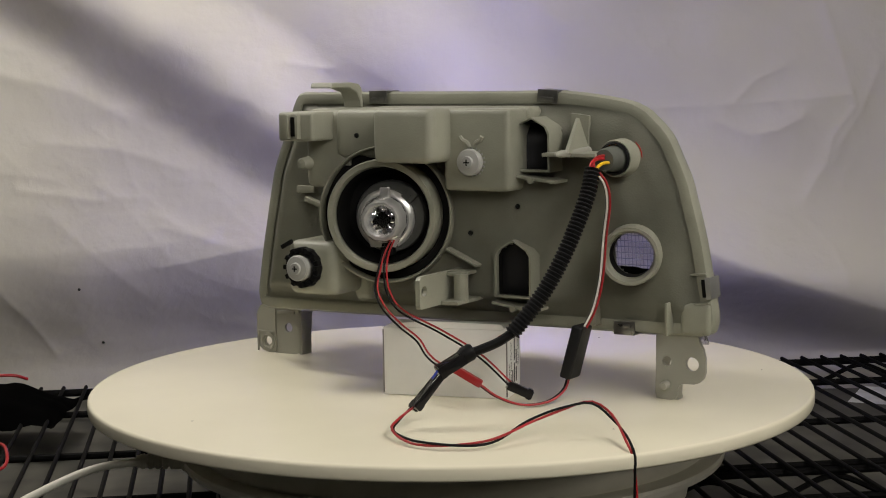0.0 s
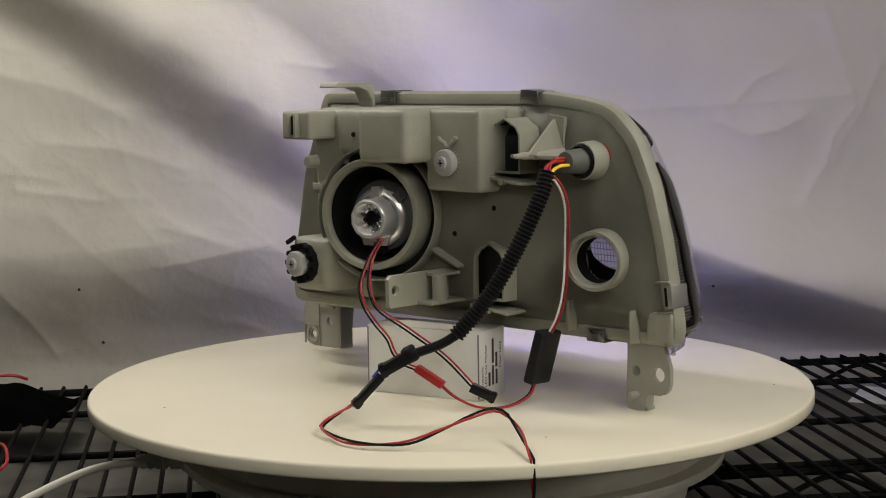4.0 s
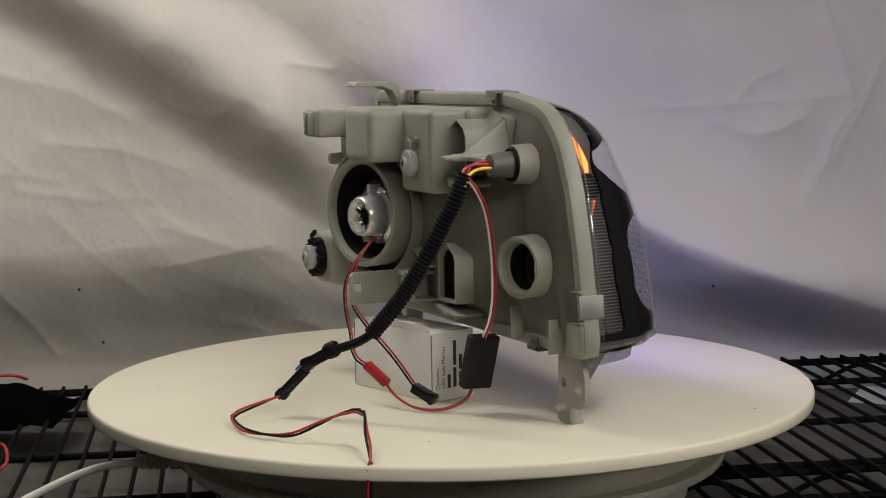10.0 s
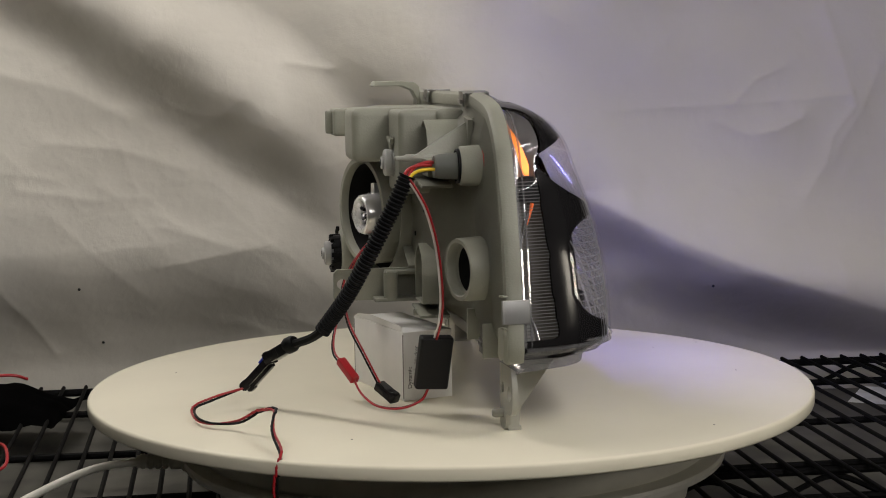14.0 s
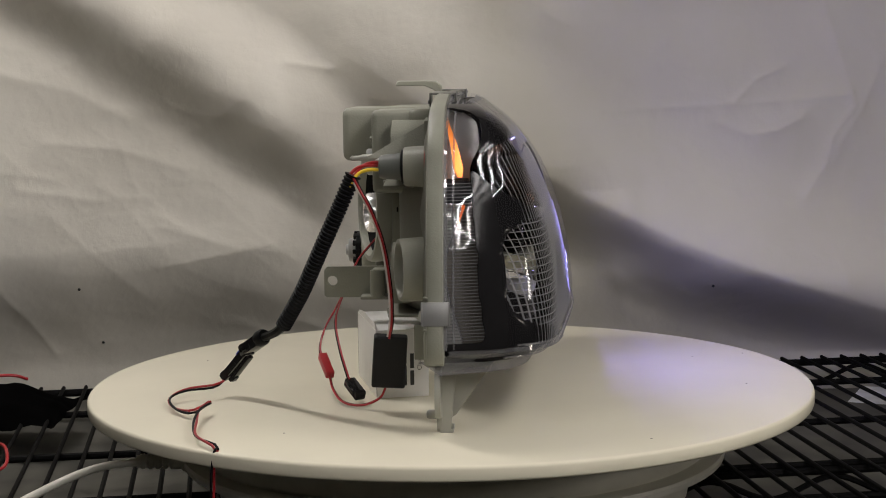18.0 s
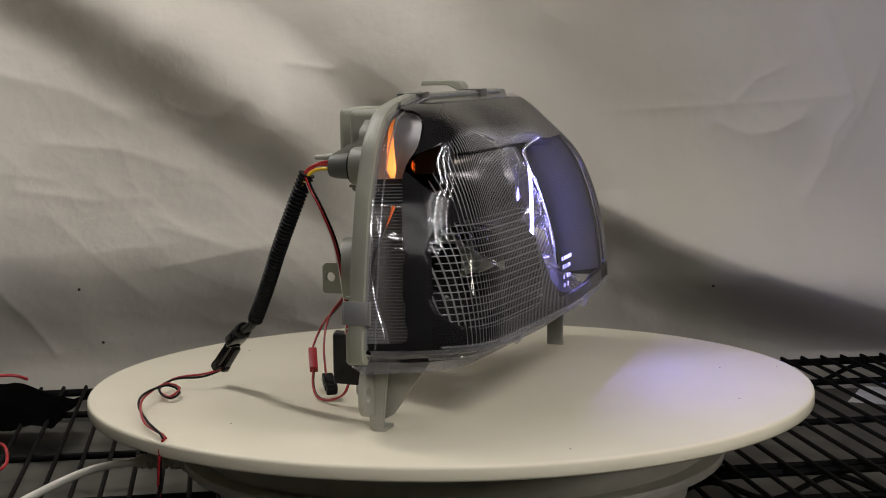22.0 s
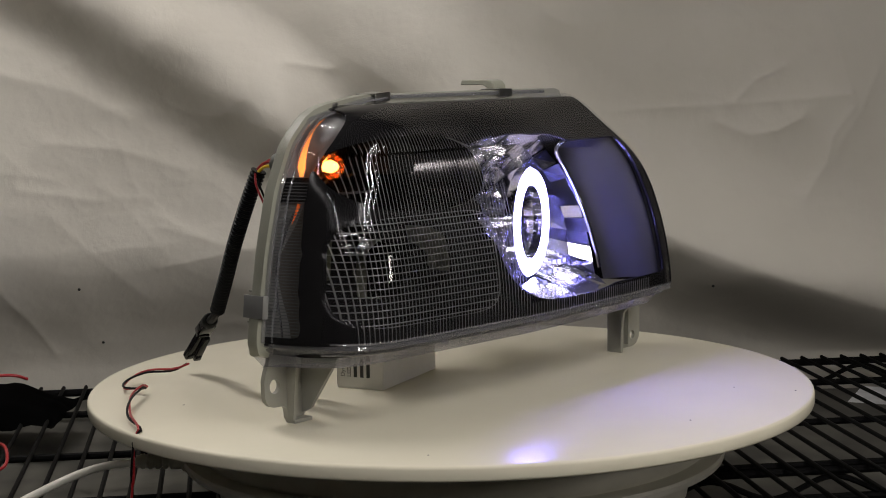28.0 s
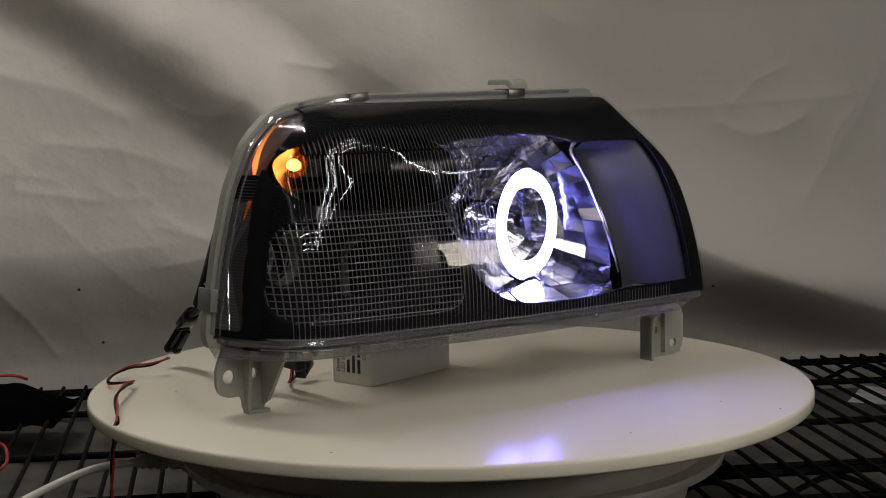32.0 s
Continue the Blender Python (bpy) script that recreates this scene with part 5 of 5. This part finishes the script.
def harness():
    """Built round the hinge at the top of its conduit."""
    t = thing("wiring_harness", "black corrugated conduit with red and yellow wires and black plugs", "wiring harness")
    def h(*q):
        return tuple(a - b for a, b in zip(q, HINGE))
    path = smooth_path([h(164, -62, 187), h(163, -72, 165), h(155, -90, 128), h(143, -106, 96), h(126, -124, 67)], 0.8)
    bm = bmesh.new()
    sweep(bm, path, lambda i: 6.4 if i % 4 in (0, 1) else 5.3, 18)
    part("conduit", bm, M_RUBBER, t, "black corrugated conduit")
    wire("sleeve", [h(128, -122, 69), h(118, -131, 61), h(108, -140, 56), h(98, -148, 52)], 3.6, M_RUBBER, t, label="black heat-shrink sleeve")
    wire("red_wire", [h(130, -119, 70), h(124, -125, 66), h(116, -132, 61)], 1.0, M_RED, t, (1, 2.6, 3))
    bm = bmesh.new()
    lathe(bm, h(101, -145, 54), (-0.62, -0.66, -0.42), [(0, -3), (5.5, -3), (6.6, -1), (6.6, 5), (5.0, 8), (0, 8)], 16)
    part("plug_boot", bm, M_RUBBER, t, "round black plug boot")
    plug("plug", h(98, -148, 51), h(84, -163, 40), 12, 9, M_BLACK, t, "black plastic plug")
    plug("plug", h(86, -164, 38), h(76, -183, 16), 6.5, 6, M_BLACK, t, "black plastic plug")
    plug("plug", h(82, -160, 36), h(70, -178, 14), 6.5, 6, M_BLACK, t, "black plastic plug")
    wire("blue_wire", [h(92, -155, 46), h(84, -163, 40), h(80, -170, 32)], 0.9, M_BLUEBIT, t, (3, 0, 5))
    return t


def signal_wires():
    """The short wires between the signal socket, the conduit and the flasher module."""
    t = thing("flasher_module", "small black flasher module hanging on red, white and black wires", "module")
    t.matrix_world = TURN0
    m = pose(138 * MM, -40 * MM, 41 * MM, -4, 13.7, 6)
    bm = bmesh.new()
    box(bm, (-4.6, -13, -21.5), (4.6, 13, 21.5), 2.2)
    bm.transform(m)
    part("module_case", bm, M_SATIN, t)
    pts = [(166, -62, 186), (171, -56, 176), (170, -48, 160), (163, -40, 133), (158, -36, 100), (152, -36, 76), (145, -39, 60)]
    wire("white_wire", pts, 0.9, M_WHITEWIRE, t, (0, -1.6, 0))
    wire("black_wire", pts, 0.9, M_RUBBER, t, (-1.4, 0.5, 0))
    wire("red_wire", pts, 0.9, M_RED, t, (1.8, 0, 0))
    pts = [(133, -43, 21), (131, -49, 10), (124, -64, 3), (110, -80, 2.5), (94, -90, 9), (80, -95, 19)]
    wire("red_wire", pts, 0.9, M_RED, t, (0.9, 0, 0.4))
    wire("black_wire", pts, 0.9, M_RUBBER, t, (-0.9, 0, 0.4))
    for shift, mat, name in (((0, 2, 2), M_RED, "red_wire"), ((0, -3, 0), M_RED, "red_wire"), ((4, 0, -3), M_YELLOW, "yellow_wire")):
        wire(name, [(164, -40, 194), (163, -50, 194), (162, -58, 191), (164, -63, 184), (163, -66, 178)], 1.3, mat, t, shift)
    plug("red_plug", (82, -94, 19), (62, -103, 32), 7, 6, M_RED, t, "red two-pin plug", slots=False)
    return t


def bulb_lead():
    t = thing("bulb_lead", "red and black bulb leads with a small black plug", "wire")
    t.matrix_world = TURN0
    for pts, k in (([(-22, -60, 124), (-22, -70, 114), (-20, -80, 102), (-18, -88, 88), (-8, -93, 74), (10, -98, 62), (30, -103, 52), (40, -106, 42), (50, -106, 35), (63, -103, 31)], 0),
                   ([(-20, -60, 124), (-19, -70, 114), (-15, -80, 102), (-8, -87, 86), (8, -92, 72), (45, -93, 58), (76, -86, 40), (98, -76, 17)], 3)):
        wire("red_wire", pts, 0.8, M_RED, t, (1.0 + k * 0.3, 0, 0.9))
        wire("black_wire", pts, 0.8, M_RUBBER, t, (-1.0 + k * 0.3, -1.0, -0.9))
    plug("plug", (96, -77, 17), (112, -66, 8), 9, 7, M_BLACK, t, "small black plug")
    return t


# the supply cable: shapes that it takes as the disc drags it, in the disc's space, millimetres
SHAPE_0 = [(-28, -189, 17), (-39, -203, 10), (-43, -224, 6), (-23, -256, 4), (23, -261, 5), (56, -229, 13), (81, -228, 22), (101, -226, 25), (116, -237, 14), (123, -276, 3)]
SHAPE_6 = [(-29, -199, 17), (-41, -223, 10), (-40, -234, 6), (-5, -261, 4), (30, -260, 5), (51, -257, 13), (69, -250, 22), (84, -233, 25), (96, -225, 14), (122, -276, 3)]
SHAPE_9 = [(-26, -197, 17), (-38, -225, 10), (-40, -234, 6), (-10, -255, 4), (33, -258, 5), (51, -247, 13), (71, -241, 22), (87, -234, 25), (100, -247, 14), (123, -276, 3)]
SHAPE_13 = [(-24, -196, 17), (-32, -230, 10), (-26, -246, 6), (12, -260, 4), (32, -249, 5), (55, -246, 13), (70, -242, 22), (82, -237, 25), (99, -255, 14), (127, -274, 3)]
SHAPE_18 = [(-33, -190, 15), (-19, -207, 12), (-30, -227, 9), (-18, -245, 6), (10, -250, 4), (41, -246, 6), (32, -228, 10), (55, -245, 9), (116, -268, 6), (149, -264, 3)]
SHAPE_20 = [(-42, -186, 15), (-44, -194, 12), (-31, -219, 9), (-23, -239, 6), (-1, -249, 4), (39, -248, 6), (38, -233, 10), (21, -243, 9), (97, -268, 6), (145, -266, 3)]
SHAPE_22 = [(-32, -188, 15), (-18, -210, 12), (-26, -233, 9), (-1, -248, 6), (29, -242, 4), (9, -232, 6), (4, -243, 10), (52, -265, 9), (122, -265, 6), (165, -254, 3)]
SHAPE_24 = [(-25, -204, 15), (-12, -217, 12), (-21, -237, 9), (-4, -255, 6), (21, -259, 4), (39, -243, 6), (30, -249, 10), (57, -263, 9), (132, -262, 6), (178, -245, 3)]
SHAPE_30 = [(45, -237, 15), (57, -245, 12), (52, -272, 9), (79, -277, 6), (102, -268, 4), (105, -246, 6), (132, -239, 10), (172, -228, 9), (212, -207, 6), (240, -186, 3)]
SHAPE_32 = [(62, -245, 15), (79, -252, 12), (81, -272, 9), (106, -273, 6), (129, -262, 4), (126, -240, 6), (158, -226, 10), (197, -208, 9), (229, -186, 6), (249, -172, 3)]
SHAPES = [(0, SHAPE_0), (6, SHAPE_6), (9, SHAPE_9), (13, SHAPE_13), (18, SHAPE_18), (20, SHAPE_20), (22, SHAPE_22), (24, SHAPE_24), (30, SHAPE_30), (32, SHAPE_32)]
LINK, LINKS = 6.0, 112


def cable_path(time):
    """The cable's line at a time, hanging over the rim at its end."""
    for (ta, a), (tb, b) in zip(SHAPES, SHAPES[1:]):
        if time <= tb:
            k = (time - ta) / (tb - ta)
            k = k * k * (3 - 2 * k) * 0.5 + k * 0.5
            pts = [Vector(p).lerp(Vector(q), k) for p, q in zip(a, b)]
            break
    e = pts[-1].copy()
    out = Vector((e.x, e.y, 0)).normalized()
    pts += [out * 306 + Vector((0, 0, -5)), out * 308 + Vector((0, 0, -30)), out * 310 + Vector((0, 0, -66))]
    back = Matrix.Rotation(-radians(turn_at(time)), 3, "Z")
    foot = out * 310
    for x, y, z in ((6, -22, -86), (20, -70, -89), (34, -140, -89), (30, -250, -89), (20, -420, -89)):
        pts.append(foot + back @ Vector((x, y, z)))
    return smooth_path(pts, LINK)[:LINKS + 1]


def supply_cable():
    t = thing("supply_cable", "twisted red and black supply cable trailing over the disc's rim", "cable")
    links = []
    first = []
    for mat, k in ((M_RED, 0), (M_RUBBER, 1)):
        bm = bmesh.new()
        pts = []
        for i in range(7):
            f = i / 6
            a = k * math.pi + f * radians(20)
            pts.append((-0.6 + f * (LINK + 1.2), 1.05 * math.cos(a), 1.05 * math.sin(a)))
        sweep(bm, pts, 0.95, 8)
        first.append(part("cable_link" if k == 0 else "black_strand", bm, mat, t if k == 0 else None))
    flip = pose(0, 0, 0, 180, 0, 0)
    first[1].parent = first[0]
    for i in range(LINKS):
        if i == 0:
            a = first[0]
        else:
            a = new("cable_link", first[0].data)
            a.parent = t
            b = new("black_strand", first[1].data)
            b.parent = a
        links.append(a)
    return t, links


def clutter():
    bm = bmesh.new()
    vs = []
    for j in range(13):
        row = []
        for i in range(25):
            u, v = i / 24, j / 12
            x, y = -0.66 + 0.245 * u, 0.27 + 0.14 * v
            z = -0.098 + 0.036 * math.sin(math.pi * u) ** 0.6 * math.sin(math.pi * v) ** 0.6 + 0.006 * noise.noise((x * 40, y * 40, 0))
            row.append(bm.verts.new((x, y, z)))
        vs.append(row)
    for j in range(12):
        for i in range(24):
            bm.faces.new((vs[j][i], vs[j][i + 1], vs[j + 1][i + 1], vs[j + 1][i]))
    bmesh.ops.solidify(bm, geom=bm.faces[:], thickness=0.003)
    tagged(part("crumpled_bag", bm, M_DARKCLOTH), "crumpled black bag lying on the wire shelf", "bag")
    bm = bmesh.new()
    box(bm, (480, 470, -135.8), (690, 570, -135.2), 0, pose(0, 0, 0, 0, 0, -24))
    tagged(part("paper_sheet", bm, M_PAPER), "loose white paper sheet under the shelf wires", "paper")
    for k, (x, y, rz) in enumerate(((-0.315, -0.03, 10), (0.30, -0.10, -20))):
        bm = bmesh.new()
        box(bm, (-9, -2, 0), (9, 2, 3), 0.8)
        ob = tagged(part("plastic_scrap", bm, M_BLUEBIT), "small blue plastic scrap on the board", "scrap")
        ob.matrix_world = pose(x, y, -0.136, 0, 0, rz)
    for pts, name in (([(-450, 125, -88), (-426, 115, -78), (-413, 95, -80), (-409, 70, -89), (-425, 48, -91)], "red_loop_wire"),
                      ([(-560, 300, -52), (-500, 285, -47), (-460, 290, -46), (-445, 300, -52)], "red_loop_wire"),
                      ([(-240, -140, -118), (-200, -170, -112), (-165, -165, -114), (-150, -190, -118)], "red_loop_wire")):
        bm = bmesh.new()
        sweep(bm, smooth_path(pts, 4), 1.6, 8)
        tagged(part(name, bm, M_RED), "loose red insulated wire on the shelf", "wire")
    for x, z in ((315, 0), (-431, -66), (-445, 8)):
        bm = bmesh.new()
        y = float(cloth_y(np.array([x * MM]), np.array([z * MM]))[0]) / MM
        lathe(bm, (x, y - 2, z), (0, -1, 0), [(0, 1.2), (1.2, 1.0), (1.8, 0)], 8)
        tagged(part("dark_fleck", bm, M_INK), "small dark fleck on the fabric backdrop", "fleck")


backdrop()
enclosure()
wire_shelf()
DISC = turntable()
power_cord()
HEADLIGHT = headlight()
BOX = carton()
HARNESS = harness()
MODULE = signal_wires()
LEAD = bulb_lead()
SUPPLY, LINK_PARTS = supply_cable()
clutter()

TURNS = [(0, 0.0), (4, -13.8), (8, -27.82), (12, -41.9), (16, -55.94), (20, -69.92), (24, -83.92), (28, -98.09), (32, -112.65)]


DISC_AT = pose(-0.0014, -0.0030, 0)


def turning(ob, start):
    walk(ob, [(t, pose(0, 0, 0, 0, 0, a) @ start) for t, a in TURNS])


SWING = [(0, 0), (4, 0), (8, 0), (12, 0), (16, 0), (19, 0), (21, 0.5), (23, 3.5), (25, 9), (26.5, 13), (28, 18), (30, 26.5), (32, 35.5)]


def turn_at(time):
    return table_line(time, TURNS)


def motions():
    walk(DISC, [(t, DISC_AT @ pose(0, 0, 0, 0, 0, a)) for t, a in TURNS])
    turning(HEADLIGHT, TURN0)
    turning(BOX, TURN0 @ CARTON)
    turning(MODULE, TURN0)
    turning(LEAD, TURN0)
    turning(SUPPLY, Matrix())
    hinge = pose(*[v * MM for v in HINGE])
    walk(HARNESS, [(t, pose(0, 0, 0, 0, 0, turn_at(t)) @ TURN0 @ hinge @ pose(0, 0, 0, 0, 0, a)) for t, a in SWING])
    times = [0, 2, 4, 6, 7.5, 9, 11, 13, 15, 16.5, 18, 19, 20, 21, 22, 23, 24, 26, 28, 30, 31, 32]
    lines = [cable_path(t) for t in times]
    for i, ob in enumerate(LINK_PARTS):
        rows = []
        for t, line in zip(times, lines):
            d = line[i + 1] - line[i]
            q = d.to_track_quat("X", "Z").to_matrix().to_4x4()
            rows.append((t, Matrix.Translation(line[i] * MM) @ q @ pose(0, 0, 0, 20.0 * i, 0, 0)))
        walk(ob, rows)


motions()
